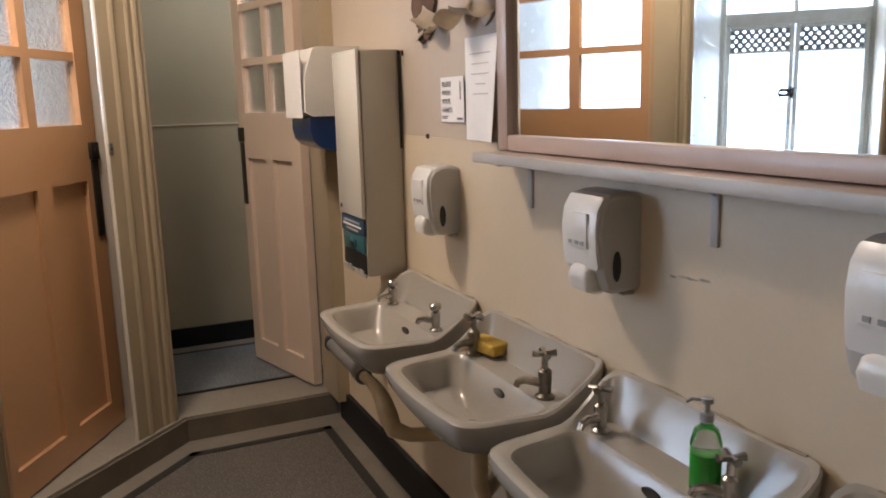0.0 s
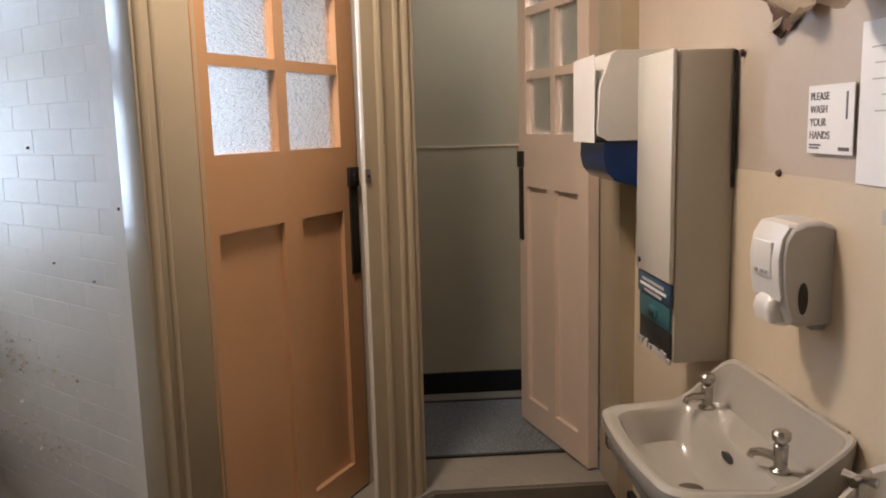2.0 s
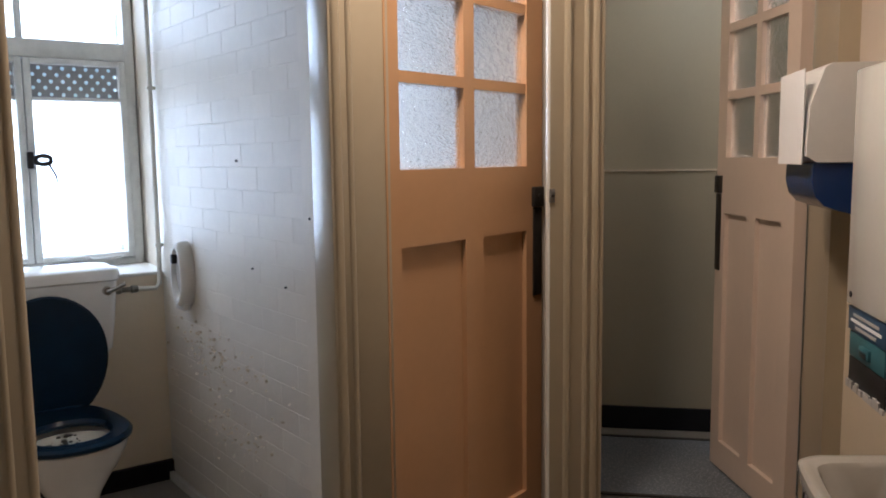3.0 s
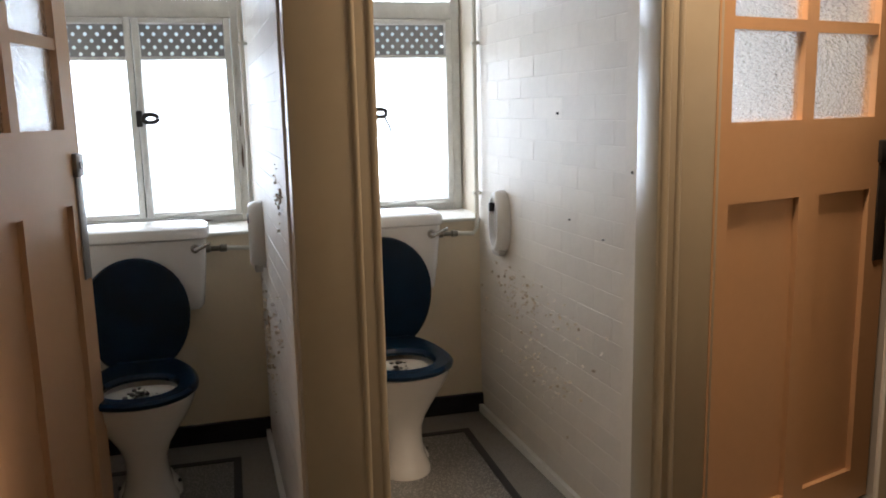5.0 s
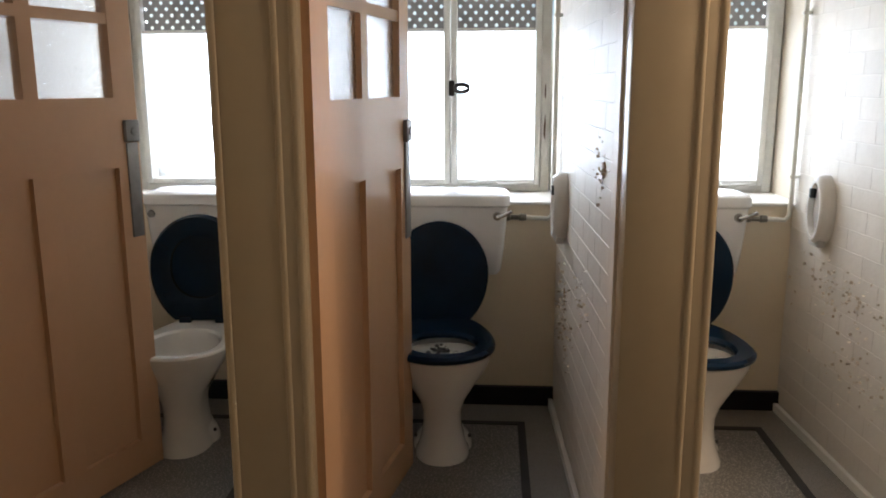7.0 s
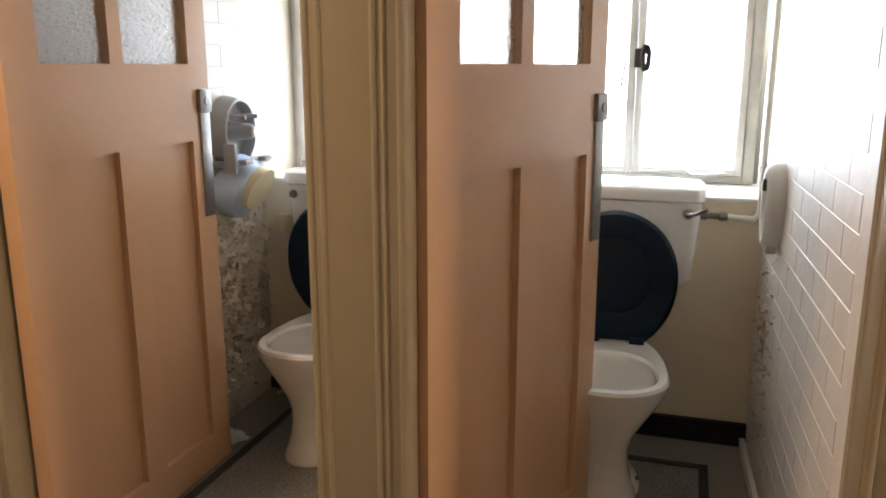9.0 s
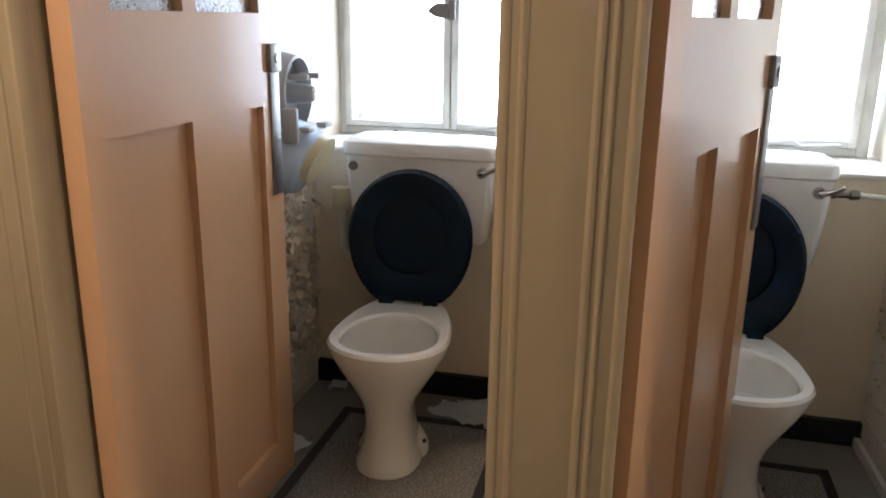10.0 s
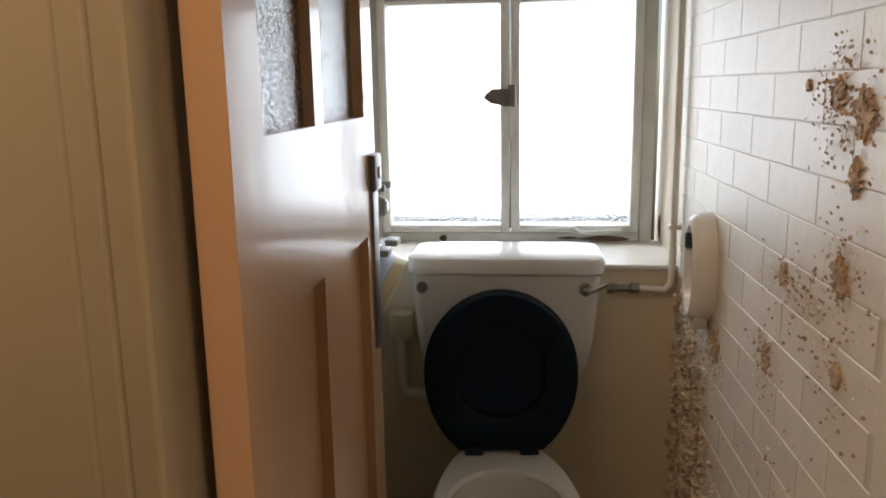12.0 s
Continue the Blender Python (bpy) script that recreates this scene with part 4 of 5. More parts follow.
ob2 = single("notice_sheet", cube(-0.115, 0.115, -0.0035, -0.0015, -0.115, 0.11), PAPER, on_sink_wall(2.865, 1.255, 0.203), "plain white paper sheet taped to the towel dispenser", "paper")

# mirror, frame and shelf
ob = thing("mirror", on_sink_wall(0.70, 1.108), "large wall mirror in a pink-brown painted wood frame", "mirror")
part("glass", cube(-0.95, 0.947, -0.014, -0.004, 0.0, 0.78), MIRROR, ob, "silvered mirror glass", smooth=0)
for (x0, x1, z0, z1) in ((-0.995, -0.95, -0.035, 0.815), (-0.95, 0.95, 0.78, 0.815), (-0.95, 0.95, -0.035, 0.0), (0.95, 0.995, -0.035, 0.815)):
    part("frame_rail", cube(x0, x1, -0.03, 0.0, z0, z1, 0.005), MIRROR_FRAME, ob)
ob = thing("shelf", on_sink_wall(0.865, 1.063), "white painted wooden shelf on iron brackets under the mirror", "shelf")
part("board", cube(-0.82, 1.0, -0.092, 0.0, -0.012, 0.008, 0.002), MIRROR_FRAME, ob, "pink-brown shelf board")
part("front_edge", cube(-0.82, 1.0, -0.101, -0.0925, -0.013, 0.009, 0.003), SHELF_WHITE, ob, "pale grey front edge")
for s in (1.593, 1.026, 0.46):
    x = 0.865 - s
    b = cube(x - 0.008, x + 0.008, -0.006, 0.0, -0.115, -0.012, 0.002)
    box(b, x - 0.007, x + 0.007, -0.088, -0.006, -0.018, -0.012, 0.002)
    loft(b, [[(x - 0.003, -0.004, -0.035), (x - 0.003, -0.03, -0.016), (x - 0.003, -0.026, -0.014), (x - 0.003, -0.004, -0.03)], [(x + 0.003, -0.004, -0.035), (x + 0.003, -0.03, -0.016), (x + 0.003, -0.026, -0.014), (x + 0.003, -0.004, -0.03)]])
    part("bracket", b, SHELF_WHITE, ob, "painted iron bracket")


# ---- notices and damage on the basin wall ----
def lettering(text, size, parent, m, mat=INK):
    curve = bpy.data.curves.new("lettering", "FONT")
    curve.body, curve.size, curve.extrude = text, size * K, 0.0004
    tmp = bpy.data.objects.new("lettering", curve)
    me = bpy.data.meshes.new_from_object(tmp)
    bpy.data.objects.remove(tmp)
    me.materials.append(mat)
    ob = new("lettering", me)
    ob.parent, ob.matrix_basis = parent, m
    return ob


ob = single("hand_washing_sign", cube(-0.07, 0.07, -0.0025, -0.0005, -0.058, 0.058), PAPER, on_sink_wall(1.993, 1.189), "small white printed hand washing sign on the wall", "sign", smooth=0)
for k, word in enumerate(("PLEASE", "WASH", "YOUR", "HANDS")):
    lettering(word, 0.019, ob, pose(-0.062 * K, -0.003 * K, (0.033 - 0.022 * k) * K, 90))
for x0, x1, z0, z1 in ((-0.062, -0.03, -0.05, -0.047), (-0.062, -0.025, -0.045, -0.042), (0.03, 0.062, -0.052, -0.046), (0.048, 0.053, 0.0, 0.045)):
    part("printed_bar", cube(x0, x1, -0.0032, -0.0026, z0, z1), INK, ob, smooth=0)


def sheet(w, h, curl, sag=0.0):
    """A thin paper sheet with curled lower corners."""
    b, n = bmesh.new(), 14
    rings = []
    for i in range(n + 1):
        x = -w / 2 + w * i / n
        out = curl * max(0, i / n - 0.5) ** 2 * 4
        rings.append([(x, -0.003 - 2 * out, -h / 2), (x, -0.003 - 0.3 * out, h / 2), (x, -0.002 - 0.3 * out, h / 2), (x, -0.002 - 2 * out, -h / 2)])
    return loft(b, rings)


ob = single("paper_notice", sheet(0.178, 0.25, 0.012), PAPER, on_sink_wall(1.82, 1.212), "white printed paper notice curling off the wall", "notice", smooth=0)
for k, w in enumerate((0.11, 0.09, 0.1, 0.05, 0.08)):
    part("printed_bar", cube(-w / 2 - 0.005, w / 2 - 0.005, -0.0050, -0.0045, 0.085 - 0.024 * k - 0.0015, 0.085 - 0.024 * k + 0.001), SIDE_PLASTIC, ob, smooth=0)


def ragged(rx, rz, n, seed, rough=0.3):
    rng = random.Random(seed)
    return [((rx * math.cos(a)) * (1 + rng.uniform(-rough, rough)), (rz * math.sin(a)) * (1 + rng.uniform(-rough, rough))) for a in [2 * math.pi * k / n for k in range(n)]]


def flat_patch(outline, y0, y1):
    return loft(bmesh.new(), [[(x, y0, z) for x, z in outline], [(x, y1, z) for x, z in outline]])


single("wall_hole", flat_patch(ragged(0.075, 0.085, 22, 5, 0.25), -0.0035, 0.0), PLASTER_BROWN, on_sink_wall(2.165, 1.445), "hole of broken brown plaster in the basin wall", "damage", smooth=0)
def curl(seed, w, h, bend):
    """A strip of paint that has come off and rolled forwards."""
    rng = random.Random(seed)
    b, n, m2 = bmesh.new(), 9, 5
    rows = []
    for j in range(n):
        t = j / (n - 1)
        a = bend * t
        rows.append([b.verts.new(((i / (m2 - 1) - 0.5) * w * (1 - 0.35 * t) + rng.uniform(-1, 1) * 0.06 * w * t, -0.004 - h / bend * (1 - math.cos(a)), h / bend * math.sin(a) + rng.uniform(-1, 1) * 0.03 * h)) for i in range(m2)])
    for r0, r1 in zip(rows, rows[1:]):
        for i in range(m2 - 1):
            b.faces.new((r0[i], r0[i + 1], r1[i + 1], r1[i]))
    bmesh.ops.solidify(b, geom=b.faces[:], thickness=0.0015)
    return b


for s0, z0, w, h, bend, tilt, seed in ((2.10, 1.42, 0.14, 0.075, 2.3, 200, 1), (2.06, 1.40, 0.07, 0.06, 1.8, 160, 2), (1.90, 1.42, 0.09, 0.12, 2.4, 150, 3), (1.80, 1.42, 0.16, 0.10, 2.6, 190, 4), (1.75, 1.46, 0.07, 0.09, 2.0, 215, 6), (2.19, 1.375, 0.05, 0.03, 1.2, 170, 7)):
    single("peeling_paint", curl(seed, w, h, bend), PEEL_PAINT, on_sink_wall(s0, z0) @ pose(0, 0, 0, 0, tilt, 0), "curled strip of peeling wall paint", "peeling paint", "peeling paint over the basins", smooth=50)
single("bare_plaster", flat_patch(ragged(0.085, 0.075, 20, 9, 0.25), -0.0032, 0.0), PEEL_PAINT, on_sink_wall(1.82, 1.44), "grey bare plaster under peeling paint", "damage", smooth=0)
for s0, z0 in ((2.164, 1.089), (2.339, 1.329), (2.35, 0.63)):
    single("wall_plug", tube(bmesh.new(), [(0, -0.006, 0), (0, 0.0, 0)], [0.005, 0.008], 9), PLASTER_BROWN, on_sink_wall(s0, z0), "old screw hole in the wall", "wall plug", "old screw holes")

for s0, z0, w0 in ((1.125, 0.882, 0.007), (1.05, 0.89, 0.012), (1.085, 0.886, 0.02)):
    single("scuff", flat_patch(ragged(w0, 0.0022, 14, int(s0 * 100), 0.4), -0.0012, 0.0), SCUFF, on_sink_wall(s0, z0), "faint grey scuff on the painted wall", "damage", "scuffs on the basin wall", smooth=0)

# ---- things on and below the basins ----
ob = thing("soap_bottle", on_sink_wall(0.952, 0.588, 0.075) @ Matrix.Scale(0.78, 4), "clear plastic bottle half full of green soap", "bottle")
def turned(profile, seg=18):
    return loft(bmesh.new(), [[(r * math.cos(a), r * math.sin(a), z) for a in [2 * math.pi * k / seg for k in range(seg)]] for r, z in profile])
part("liquid", turned([(0.024, 0.004), (0.0285, 0.008), (0.0285, 0.078), (0.024, 0.08)]), SOAP_GREEN, ob, "bright green liquid soap")
part("bottle", turned([(0.026, 0.0), (0.031, 0.004), (0.031, 0.10), (0.024, 0.125), (0.012, 0.135), (0.012, 0.145)]), CLEAR_PLASTIC, ob)
b = turned([(0.014, 0.143), (0.014, 0.158), (0.006, 0.16), (0.005, 0.178), (0.012, 0.18), (0.012, 0.19)], 12)
tube(b, [(0, 0, 0.185), (-0.02, -0.02, 0.186), (-0.028, -0.028, 0.178)], 0.004, 8)
part("pump", b, GREY_PLASTIC, ob, "grey pump head")
b = cube(-0.048, 0.048, -0.028, 0.028, 0.0, 0.03, 0.008, 3)
for v in b.verts:
    v.co += 0.004 * noise.noise_vector(v.co * 60)
single("sponge", b, SPONGE, on_sink_wall(1.70, 0.595, 0.058) @ pose(0, 0, 0, 0, 0, 12), "worn yellow sponge lying between two washbasins", "sponge")
def wall_run(points, r, seg=10):
    return tube(bmesh.new(), [(*wall_xy(d, s0), z) for s0, d, z in points], r, seg)
ob = single("waste_pipe", wall_run([(2.575, 0.2, 0.40), (2.4, 0.2, 0.396), (2.25, 0.2, 0.389)], 0.022, 12), PIPE_GREY, Matrix(), "dark grey plastic waste pipe under the basins", "pipe")
part("joint", wall_run([(2.285, 0.2, 0.391), (2.235, 0.2, 0.388)], 0.026, 12), PIPE_GREY, ob)
part("end_elbow", wall_run([(2.555, 0.2, 0.40), (2.585, 0.195, 0.40), (2.597, 0.17, 0.40), (2.60, 0.0, 0.40)], 0.026, 12), BLACK_PLASTIC, ob)
single("trap_pipe", wall_run([(2.245, 0.2, 0.389), (2.17, 0.2, 0.392), (2.115, 0.2, 0.385), (2.07, 0.2, 0.365), (2.035, 0.2, 0.335), (2.02, 0.19, 0.30), (2.0, 0.15, 0.285), (1.97, 0.08, 0.285), (1.96, 0.0, 0.29)], [0.016, 0.017, 0.02, 0.026, 0.028, 0.026, 0.02, 0.02, 0.02], 12), PIPE_CREAM, Matrix(), "stained cream waste trap under the basins", "pipe")
for s0 in BASINS[1:]:
    single("trap_pipe", wall_run([(s0, 0.17, 0.46), (s0, 0.17, 0.36), (s0 + 0.02, 0.15, 0.315), (s0 + 0.05, 0.10, 0.33), (s0 + 0.06, 0.0, 0.36)], 0.019, 12), PIPE_CREAM, Matrix(), "stained cream waste trap under a washbasin", "pipe", "basin waste traps")
    for ds in (0.10, 0.16):
        single("supply_pipe", wall_run([(s0 - ds, 0.08, 0.50), (s0 - ds, 0.07, 0.34), (s0 - ds + 0.03, 0.03, 0.26), (s0 + 0.3, 0.02, 0.25)] if ds > 0.12 else [(s0 + ds, 0.08, 0.50), (s0 + ds, 0.06, 0.32), (s0 + ds + 0.02, 0.02, 0.2), (s0 + ds + 0.02, 0.02, 0.0)], 0.008, 8), PIPE_CREAM, Matrix(), "thin painted supply pipe under a washbasin", "pipe", "basin supply pipes")

# ---- cubicle fittings ----
RIGHT_WALL = (1.772, 0.945, 0.08, -0.785)
CUBICLE = (1.365, 0.522, -0.335, -1.188)


def right_face(i, x):
    """The partition's near face at x."""
    a, b = PARTITIONS[i][:2]
    return a + (b - a) * (x - BACK) / (FRONT - 0.09 - BACK)


for i, (yc, yw) in enumerate(zip(CUBICLE, RIGHT_WALL)):
    z = 0.722
    ob = thing("cistern_supply_pipe", place(0, 0, 0), "thin cream painted water pipe with a brass valve", "pipe", "cistern supply pipes")
    part("pipe", tube(bmesh.new(), [(BACK + 0.03, yc + 0.30, z), (BACK + 0.03, yw - 0.035, z - 0.004), (BACK + 0.028, yw - 0.02, z + 0.012), (BACK + 0.026, yw - 0.018, z + 0.06), (BACK + 0.026, yw - 0.018, 2.0)], 0.0085, 10), PIPE_WHITE, ob)
    b = tube(bmesh.new(), [(BACK + 0.03, yc + 0.235, z), (BACK + 0.03, yc + 0.252, z), (BACK + 0.03, yc + 0.256, z), (BACK + 0.03, yc + 0.285, z), (BACK + 0.03, yc + 0.289, z), (BACK + 0.03, yc + 0.31, z)], [0.013, 0.013, 0.009, 0.009, 0.014, 0.012], 8)
    part("valve", b, BRASS, ob, "tarnished brass isolating valve")
    for zz in (0.87, 1.42):
        part("clip", cube(BACK + 0.012, BACK + 0.034, yw - 0.03, yw, zz - 0.006, zz + 0.006, 0.003), PIPE_WHITE, ob)
    # floor panel with its black strip
    y0, y1 = yw - 0.60, yw - 0.125
    setting(f"floor_panel_{i + 2}", cube(-2.795, -1.86, y0, y1, 0.0, 0.003), TERRAZZO, "dark speckled terrazzo cubicle floor panel")
    setting(f"floor_strip_{i + 2}", strip(bmesh.new(), [(-1.86, y0), (-2.795, y0), (-2.795, y1), (-1.86, y1), (-1.86, y0)], 0.026, 0.002, 0.006), LINE_BLACK, "black inlaid strip of the cubicle floor")
    a, b2 = right_face(i, BACK), right_face(i, FRONT - 0.09)
    setting(f"skirting_{i + 1}", prism(bmesh.new(), [(BACK + 0.02, a - 0.018), (FRONT - 0.09, b2 - 0.018), (FRONT - 0.09, b2 - 0.003), (BACK + 0.02, a - 0.003)], 0.0, 0.03), SILL_WHITE, "low white painted floor fillet along the partition")
    # smooth plastered margin at the partition's front edge
    setting(f"trim_margin_{i + 1}", prism(bmesh.new(), [(FRONT - 0.155, right_face(i, FRONT - 0.155) - 0.006), (FRONT - 0.09, b2 - 0.006), (FRONT - 0.09, b2 + 0.02), (FRONT - 0.155, b2 + 0.02)], 0.0, TOP), BRICK_PAINT, "smooth plastered edge of the partition")


def roll_dispenser(i, x, z):
    """A jumbo paper roll case seen edge on; local y points into the wall."""
    a, b = PARTITIONS[i][:2]
    skew = math.degrees(math.atan2(b - a, FRONT - 0.09 - BACK))
    ob = thing("toilet_roll_dispenser", place(x, right_face(i, x) - 0.002, z, skew), "round white plastic toilet roll dispenser on the partition", "dispenser", "toilet roll dispensers")
    b = bmesh.new()
    loft(b, [oval_xz(0, 0, y, rx, rz) for y, rx, rz in ((0.0, 0.062, 0.112), (-0.02, 0.062, 0.112), (-0.036, 0.058, 0.107), (-0.045, 0.048, 0.097), (-0.044, 0.040, 0.087), (-0.026, 0.034, 0.08))])
    part("case", b, WHITE_PLASTIC, ob)
    part("window", loft(bmesh.new(), [oval_xz(-0.006, 0, y, 0.026, 0.06) for y in (-0.022, -0.029)]), SIDE_PLASTIC, ob, "grey sight window")
    b = cube(-0.04, 0.03, -0.034, -0.008, -0.119, -0.095, 0.004)
    part("tear_edge", b, SIDE_PLASTIC, ob)
    part("lock", cube(-0.036, -0.02, -0.047, -0.026, 0.035, 0.068, 0.004), BLACK_PLASTIC, ob, "dark lock slot")
    return ob


def oval_xz(cx, cz, y, rx, rz, n=28):
    return [(cx + rx * math.cos(2 * math.pi * k / n), y, cz + rz * math.sin(2 * math.pi * k / n)) for k in range(n)]


for i, (x, z) in enumerate(((-2.73, 0.79), (-2.73, 0.795), (-2.705, 0.80), (-2.665, 0.84))):
    roll_dispenser(i, x, z)

# broken open dispenser on the last cubicle's far partition
ob = thing("broken_roll_dispenser", place(-2.76, -1.552, 0.90, 180) @ Matrix.Diagonal((1.0, 1.15, 1.0, 1.0)), "broken open grey and pale blue toilet roll dispenser", "dispenser")
part("back_case", loft(bmesh.new(), [oval_xz(0, 0.05, y, rx, rz) for y, rx, rz in ((0.0, 0.10, 0.11), (-0.012, 0.10, 0.11), (-0.05, 0.092, 0.1), (-0.052, 0.085, 0.093), (-0.012, 0.09, 0.1))]), GREY_PLASTIC, ob)
part("spindle", tube(bmesh.new(), [(0.0, -0.01, 0.05), (0.0, -0.075, 0.05), (0.0, -0.09, 0.05)], [0.03, 0.026, 0.018], 14), GREY_PLASTIC, ob)
part("spindle_end", tube(bmesh.new(), [(0.0, -0.088, 0.05), (0.0, -0.094, 0.05)], [0.015, 0.012], 12), WHITE_PLASTIC, ob)
b = cube(-0.10, 0.10, -0.085, -0.002, -0.055, -0.038, 0.004)
for x in (-0.085, 0.03):
    box(b, x, x + 0.05, -0.105, -0.08, -0.045, -0.03, 0.003)
box(b, -0.11, -0.095, -0.085, -0.05, -0.07, 0.02, 0.003)
part("tear_bar", b, GREY_PLASTIC, ob)
for x in (-0.07, 0.0):
    part("spring_clip", cube(x, x + 0.012, -0.10, -0.05, 0.09, 0.105, 0.003), GREY_PLASTIC, ob)
tilt = Matrix.Rotation(radians(24), 4, "X")
lidb = loft(bmesh.new(), [[tuple(tilt @ Vector(p) + Vector((0, -0.03, -0.125))) for p in oval_xz(0, 0, y, rx, rz)] for y, rx, rz in ((0.03, 0.104, 0.10), (-0.02, 0.104, 0.10), (-0.045, 0.095, 0.09), (-0.05, 0.07, 0.07))])
part("hanging_cover", lidb, PALE_BLUE, ob, "pale blue cover hanging open")
paper = loft(bmesh.new(), [[tuple(tilt @ Vector(p) + Vector((0, -0.04, -0.105))) for p in oval_xz(0.0, 0, y, rx, rz)] for y, rx, rz in ((-0.02, 0.07, 0.07), (-0.068, 0.07, 0.07), (-0.07, 0.03, 0.03))])
part("paper_roll", paper, IVORY, ob, "yellowed paper roll remnant")
# overflow fitting beside the last cistern
ob = thing("overflow_pipe", place(BACK, -1.455, 0.60, 90), "yellowed overflow elbow and white pipe beside the cistern", "pipe")
part("elbow", tube(bmesh.new(), [(0, -0.03, 0.055), (0, -0.03, 0.0), (0.0, -0.03, -0.01)], [0.03, 0.03, 0.024], 14), IVORY, ob, "yellowed plastic coupling")
part("pipe", tube(bmesh.new(), [(0.0, -0.03, -0.01), (0.0, -0.03, -0.13), (0.012, -0.03, -0.152), (0.06, -0.03, -0.156), (0.1, -0.03, -0.156)], 0.012, 10), PIPE_WHITE, ob)


# tissue on the last cubicle's floor
def tissue(seed, w, h):
    b, n = bmesh.new(), 9
    rows = []
    for j in range(n):
        rows.append([b.verts.new(((i / (n - 1) - 0.5) * w, (j / (n - 1) - 0.5) * h, 0.004 + 0.028 * abs(noise.noise((3.1 * i / n + seed, 3.4 * j / n, seed * 1.7))) + 0.012 * abs(noise.noise((9 * i / n, 9 * j / n + seed, 2))))) for i in range(n)])
    for r0, r1 in zip(rows, rows[1:]):
        for i in range(n - 1):
            b.faces.new((r0[i], r0[i + 1], r1[i + 1], r1[i]))
    bmesh.ops.solidify(b, geom=b.faces[:], thickness=0.001)
    return b


for n, (x, y, w, h, a) in enumerate(((-2.85, -1.05, 0.17, 0.10, 70), (-2.90, -0.985, 0.11, 0.15, 25), (-2.83, -0.90, 0.08, 0.16, 30), (-2.945, -1.47, 0.09, 0.06, 10), (-2.56, -1.46, 0.09, 0.07, 60), (-2.66, -0.835, 0.035, 0.02, 20), (-2.70, -0.85, 0.025, 0.018, 80))):
    single("tissue", tissue(n + 1, w, h), TISSUE, place(x, y, 0.001 + 0.004 * (n in (1, 2)), a), "crumpled white tissue lying on the cubicle floor", "tissue", "tissue on the floor", smooth=50)

# dark gaps in the last window's rotten frame
for y0, y1, z, h in ((-0.995, -0.86, 0.784, 0.007), (-1.06, -1.0, 0.785, 0.004), (-1.39, -1.368, 0.783, 0.009), (-0.79, -0.782, 0.82, 0.035), (0.906, 0.914, 1.02, 0.05), (0.907, 0.913, 1.16, 0.03), (0.72, 0.78, 0.783, 0.004), (1.55, 1.61, 0.783, 0.004)):
    single("frame_gap", flat_patch(ragged((y1 - y0) / 2, h, 14, int(abs(y0) * 100), 0.3), -0.0015, 0.0), PLASTER_BROWN, place(GLASS_X + 0.031, (y0 + y1) / 2, z, 90), "dark rotten gap in the window frame", "damage", "gaps in the window frame", smooth=0)

def wall_frame(i, x, z, far=False):
    a, b = (PARTITIONS[i][2], PARTITIONS[i][3]) if far else PARTITIONS[i][:2]
    skew = math.degrees(math.atan2(b - a, FRONT - 0.09 - BACK))
    y = a + (b - a) * (x - BACK) / (FRONT - 0.09 - BACK)
    return place(x, y + (0.003 if far else -0.003), z, skew + (180 if far else 0))


# small marks and fixings on the partition by the shut door, and the latch keeper
for x, z, r in ((-1.875, 1.02, 0.005), (-2.30, 1.165, 0.004), (-2.22, 0.86, 0.003), (-2.02, 0.83, 0.003)):
    single("wall_plug", tube(bmesh.new(), [(0, -0.006, 0), (0, 0.0, 0)], [r * 0.7, r], 9), DARK_METAL, wall_frame(0, x, z), "old dark screw stuck in the painted partition", "wall plug", "old screws in the partition")
ob = thing("latch_keeper", place(FRONT - 0.004, 2.522, 1.055, 90), "small metal latch keeper screwed to the corner post", "latch")
part("plate", cube(-0.008, 0.012, -0.008, 0.0, -0.02, 0.02, 0.002), STEEL, ob)
part("screw", tube(bmesh.new(), [(0.002, -0.008, 0.0), (0.002, -0.011, 0.0)], [0.005, 0.004], 8), DARK_METAL, ob)

# assumed ceiling lamps out of view; the lobby one goes with the added fill
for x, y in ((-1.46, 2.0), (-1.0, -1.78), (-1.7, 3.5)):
    ob = thing("assumed_ceiling_lamp", place(x, y, 2.285), "assumed round ceiling lamp out of view, with a glowing warm diffuser", "lamp", "ceiling lamps")
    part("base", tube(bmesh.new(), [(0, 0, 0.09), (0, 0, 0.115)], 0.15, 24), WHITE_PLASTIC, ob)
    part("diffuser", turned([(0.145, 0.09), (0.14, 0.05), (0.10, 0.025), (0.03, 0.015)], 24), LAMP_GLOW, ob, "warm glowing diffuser")


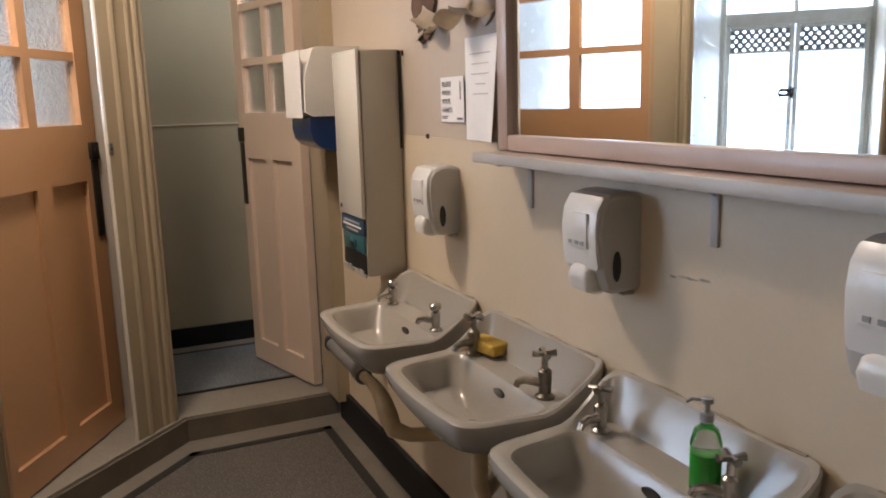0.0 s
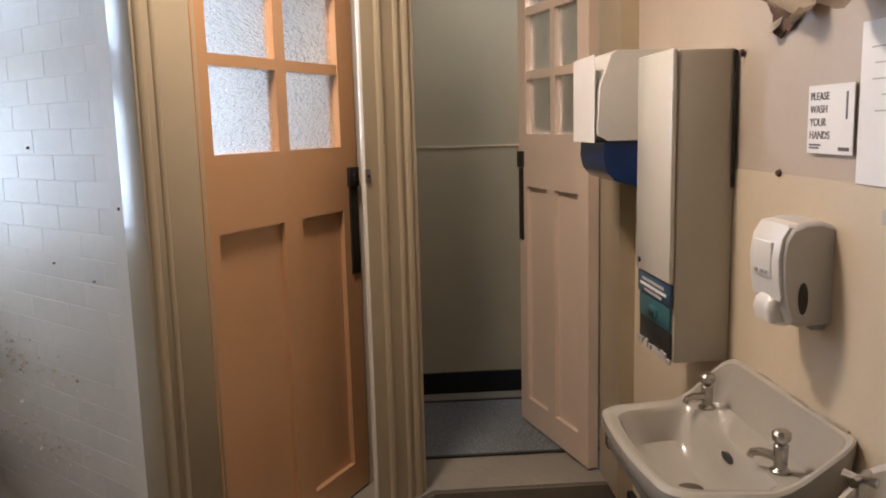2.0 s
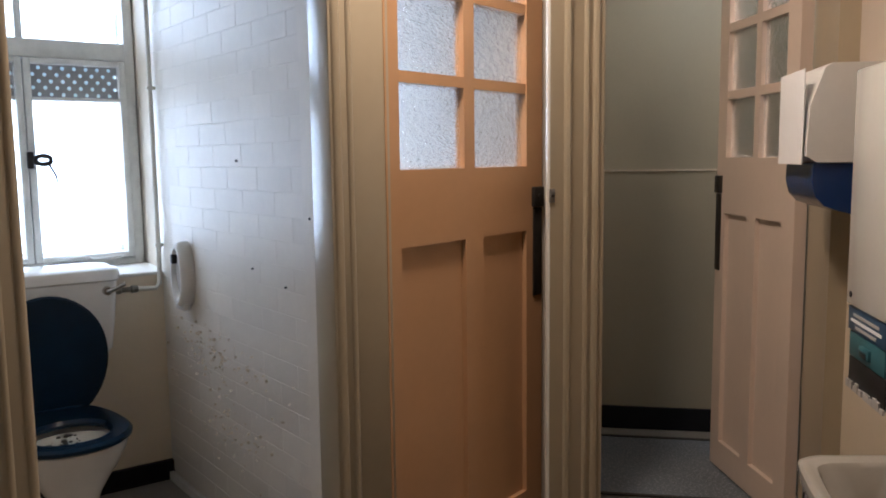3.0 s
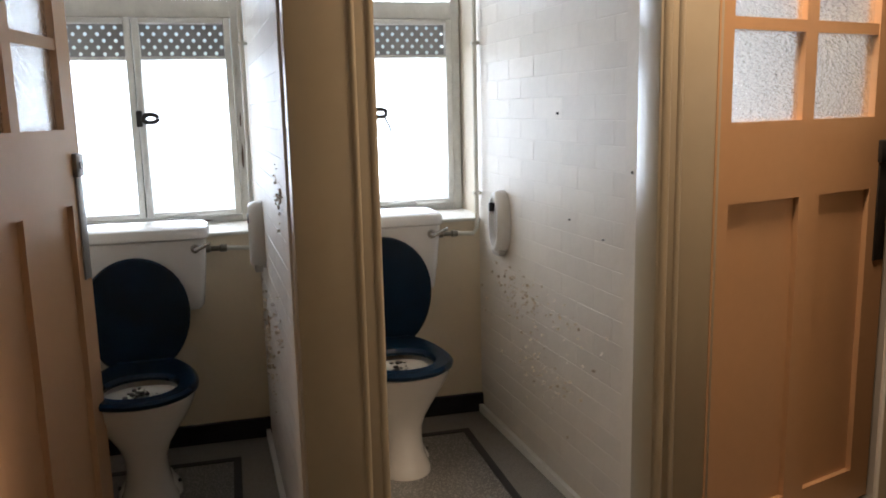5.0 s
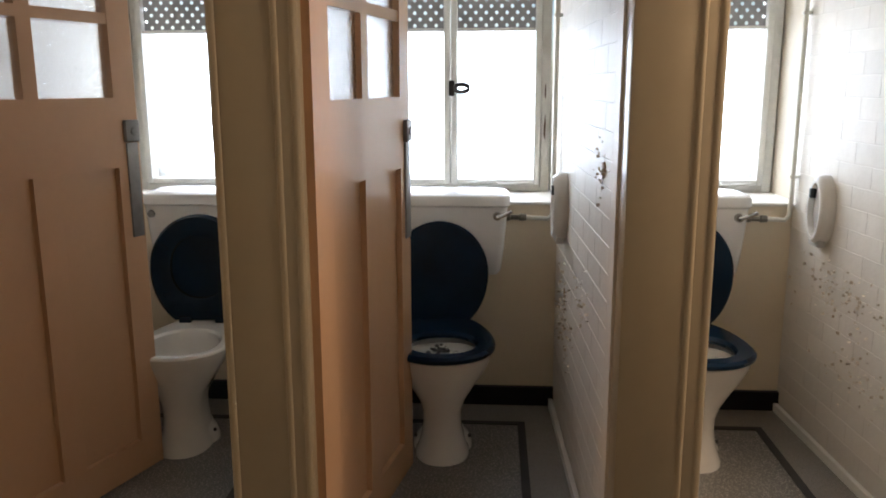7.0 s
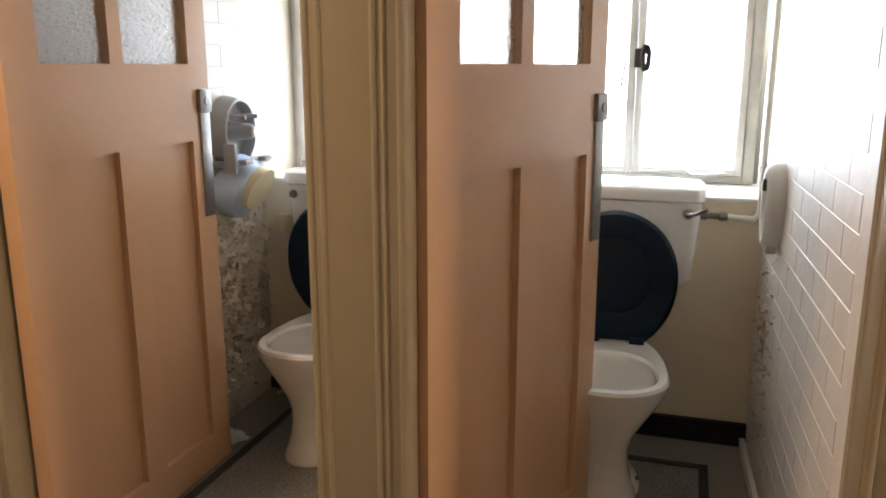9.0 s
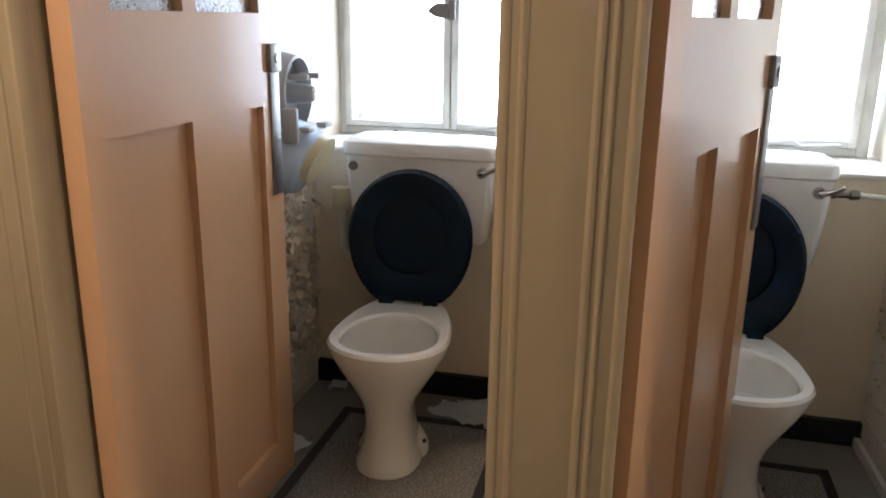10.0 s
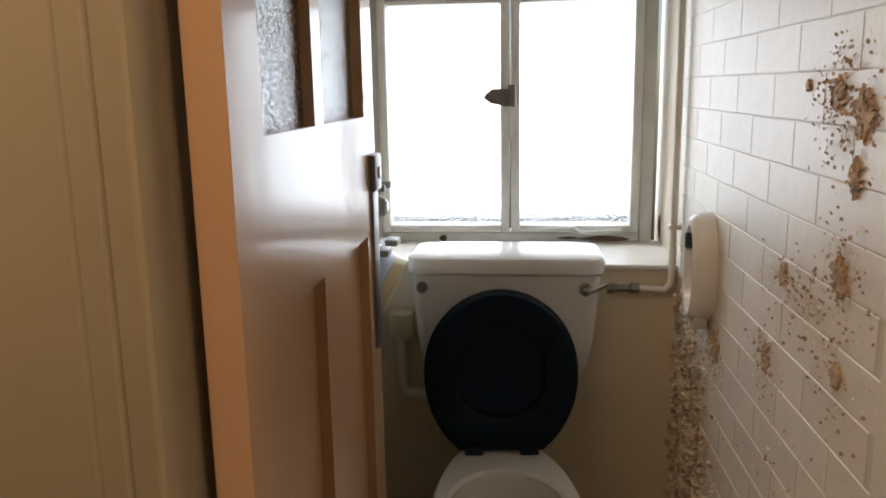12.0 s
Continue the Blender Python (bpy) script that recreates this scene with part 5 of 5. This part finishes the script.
# ---- flaking paint and bare patches on the partitions ----
def flakes(i, spots, seed, far=False, mat=FLAKE, big=0.009, lift=1.1):
    """Curled chips of paint standing off the wall, thick where the damp is."""
    rng = random.Random(seed)
    verts, faces = [], []
    m0 = wall_frame(i, 0.0, 0.0, far)
    turn = m0.to_3x3()
    for x, z, rx, rz, n in spots:
        base = wall_frame(i, x, z, far).translation / K
        for _ in range(n):
            du, dv = rng.gauss(0, rx * 0.5), rng.gauss(0, rz * 0.5)
            size = rng.uniform(0.003, big)
            spin = Matrix.Rotation(rng.uniform(0, 6.28), 3, "Y") @ Matrix.Rotation(rng.uniform(0.1, lift), 3, "X")
            start = len(verts)
            for row in range(3):
                for col in (-1, 1):
                    t = row / 2
                    p = Vector((col * size * rng.uniform(0.35, 0.7), -size * 0.5 * t * t, size * t))
                    verts.append((base + turn @ (Vector((du, -0.001, dv)) + spin @ p)) * K)
            for row in range(2):
                k = start + row * 2
                faces.append((k, k + 1, k + 3, k + 2))
    me = bpy.data.meshes.new("paint_flakes")
    me.from_pydata([tuple(v) for v in verts], [], faces)
    me.materials.append(mat)
    me.shade_smooth()
    return tagged(new("paint_flakes", me), "cream paint flakes curling off the damp brick partition", "paint flakes", "", "stuff")


flakes(0, [(-2.6, 0.55, 0.3, 0.10, 130), (-2.4, 0.34, 0.25, 0.1, 110), (-2.35, 0.54, 0.3, 0.05, 60)], 1)
flakes(1, [(-2.7, 0.45, 0.22, 0.18, 150), (-2.05, 0.99, 0.1, 0.07, 30), (-2.3, 0.6, 0.2, 0.1, 30)], 2)
flakes(2, [(-2.8, 0.38, 0.22, 0.22, 260)], 3)
CHIPS = [(-2.62, 0.69, 0.08, 0.07, 60), (-2.3, 0.78, 0.07, 0.07, 50), (-2.15, 0.91, 0.16, 0.06, 70), (-2.06, 1.17, 0.10, 0.08, 110), (-2.03, 0.98, 0.10, 0.07, 60), (-2.2, 0.6, 0.2, 0.12, 25), (-2.04, 0.82, 0.1, 0.08, 25)]
flakes(3, [(x, z, rx, rz, n * 2) for x, z, rx, rz, n in CHIPS], 14, mat=RUST_STAIN, big=0.0048, lift=0.15)
flakes(3, [(-2.82, 0.40, 0.16, 0.30, 1100), (-2.74, 0.22, 0.2, 0.2, 650)], 15, mat=FLAKE, big=0.013)
flakes(3, [(-2.80, 0.35, 0.18, 0.30, 500)], 16, mat=RUST_STAIN, big=0.010, lift=0.4)
flakes(3, [(-2.82, 0.40, 0.16, 0.26, 620), (-2.6, 0.33, 0.25, 0.15, 200)], 4)
flakes(3, [(-2.62, 0.69, 0.07, 0.06, 80), (-2.3, 0.78, 0.07, 0.06, 60), (-2.15, 0.91, 0.14, 0.05, 70), (-2.06, 1.17, 0.09, 0.07, 50), (-2.04, 0.85, 0.1, 0.06, 20), (-2.2, 0.58, 0.15, 0.1, 30)], 17, big=0.0055, lift=0.5)
flakes(4, [(-2.75, 0.40, 0.35, 0.32, 900), (-2.5, 0.3, 0.35, 0.25, 300)], 5, far=True)
flakes(4, [(-2.7, 0.5, 0.3, 0.22, 420), (-2.6, 0.25, 0.3, 0.2, 260)], 6, far=True, big=0.024, lift=0.8)
for i, x, z, rx, rz, seed in ((3, -2.09, 1.185, 0.045, 0.03, 1), (3, -2.01, 1.165, 0.05, 0.045, 2), (3, -2.19, 1.195, 0.014, 0.012, 3), (3, -2.02, 1.09, 0.03, 0.035, 4), (3, -2.04, 0.97, 0.05, 0.035, 5), (3, -2.24, 0.925, 0.035, 0.03, 6), (3, -2.29, 0.785, 0.032, 0.035, 7), (3, -2.60, 0.695, 0.05, 0.045, 8), (3, -2.75, 0.47, 0.09, 0.14, 9), (3, -2.03, 0.85, 0.03, 0.025, 10), (1, -2.03, 0.99, 0.03, 0.025, 11), (1, -2.7, 0.5, 0.03, 0.04, 12), (2, -2.8, 0.42, 0.06, 0.08, 13)):
    single("bare_patch", flat_patch(ragged(rx * 0.5, rz * 0.5, 44, seed + 40, 0.6), -0.002, 0.003), RUST_STAIN, wall_frame(i, x, z), "orange-brown bare patch where paint has flaked off brick", "damage", "bare patches on the partitions", smooth=0)

# ---- bricks of the partitions ----
COURSE, LENGTH, JOINT = 0.0653, 0.2015, 0.0018


def brick_mesh(w, h, worn):
    """A painted brick; thick paint on a worn wall all but fills the joints."""
    b = bmesh.new()
    gap = JOINT * (1.15 if worn else 1.0)
    x0, x1, z0, z1, e = gap / 4 if worn else gap / 2, w - gap / 4 if worn else w - gap / 2, gap / 2, h - gap / 2, 0.0012
    loft(b, [[(x0, 0.001, z0), (x1, 0.001, z0), (x1, 0.001, z1), (x0, 0.001, z1)], [(x0, -0.0006, z0), (x1, -0.0006, z0), (x1, -0.0006, z1), (x0, -0.0006, z1)], [(x0 + e, -0.0014 + 0.0003 * worn, z0 + e), (x1 - e, -0.0014 + 0.0003 * worn, z0 + e), (x1 - e, -0.0014 + 0.0003 * worn, z1 - e), (x0 + e, -0.0014 + 0.0003 * worn, z1 - e)]])
    return mesh_of("brick", b, BRICK_PAINT, 0)


brick_shapes = {}
for i, wall in list(enumerate(partition_walls)):
    far = i == 4
    span = FRONT - 0.156 - BACK
    for row in range(int(2.0 / COURSE)):
        x = (-0.154 if row % 2 else -0.055) + (0.06 if i == 0 else 0.0)
        while x < span - 0.02:
            a, b = max(0.0, x), min(span, x + LENGTH)
            w = round(b - a, 3)
            if w > 0.03:
                key = (w, i == 0)
                if key not in brick_shapes:
                    brick_shapes[key] = brick_mesh(w, COURSE, i == 0)
                ob = new("brick", brick_shapes[key])
                ob.parent = wall
                m = wall_frame(i, BACK + (a if not far else span - a), 0.037 + row * COURSE, far)
                m.translation += m.to_3x3() @ Vector((0, 0.003 * K, 0))
                ob.matrix_basis = m
            x += LENGTH
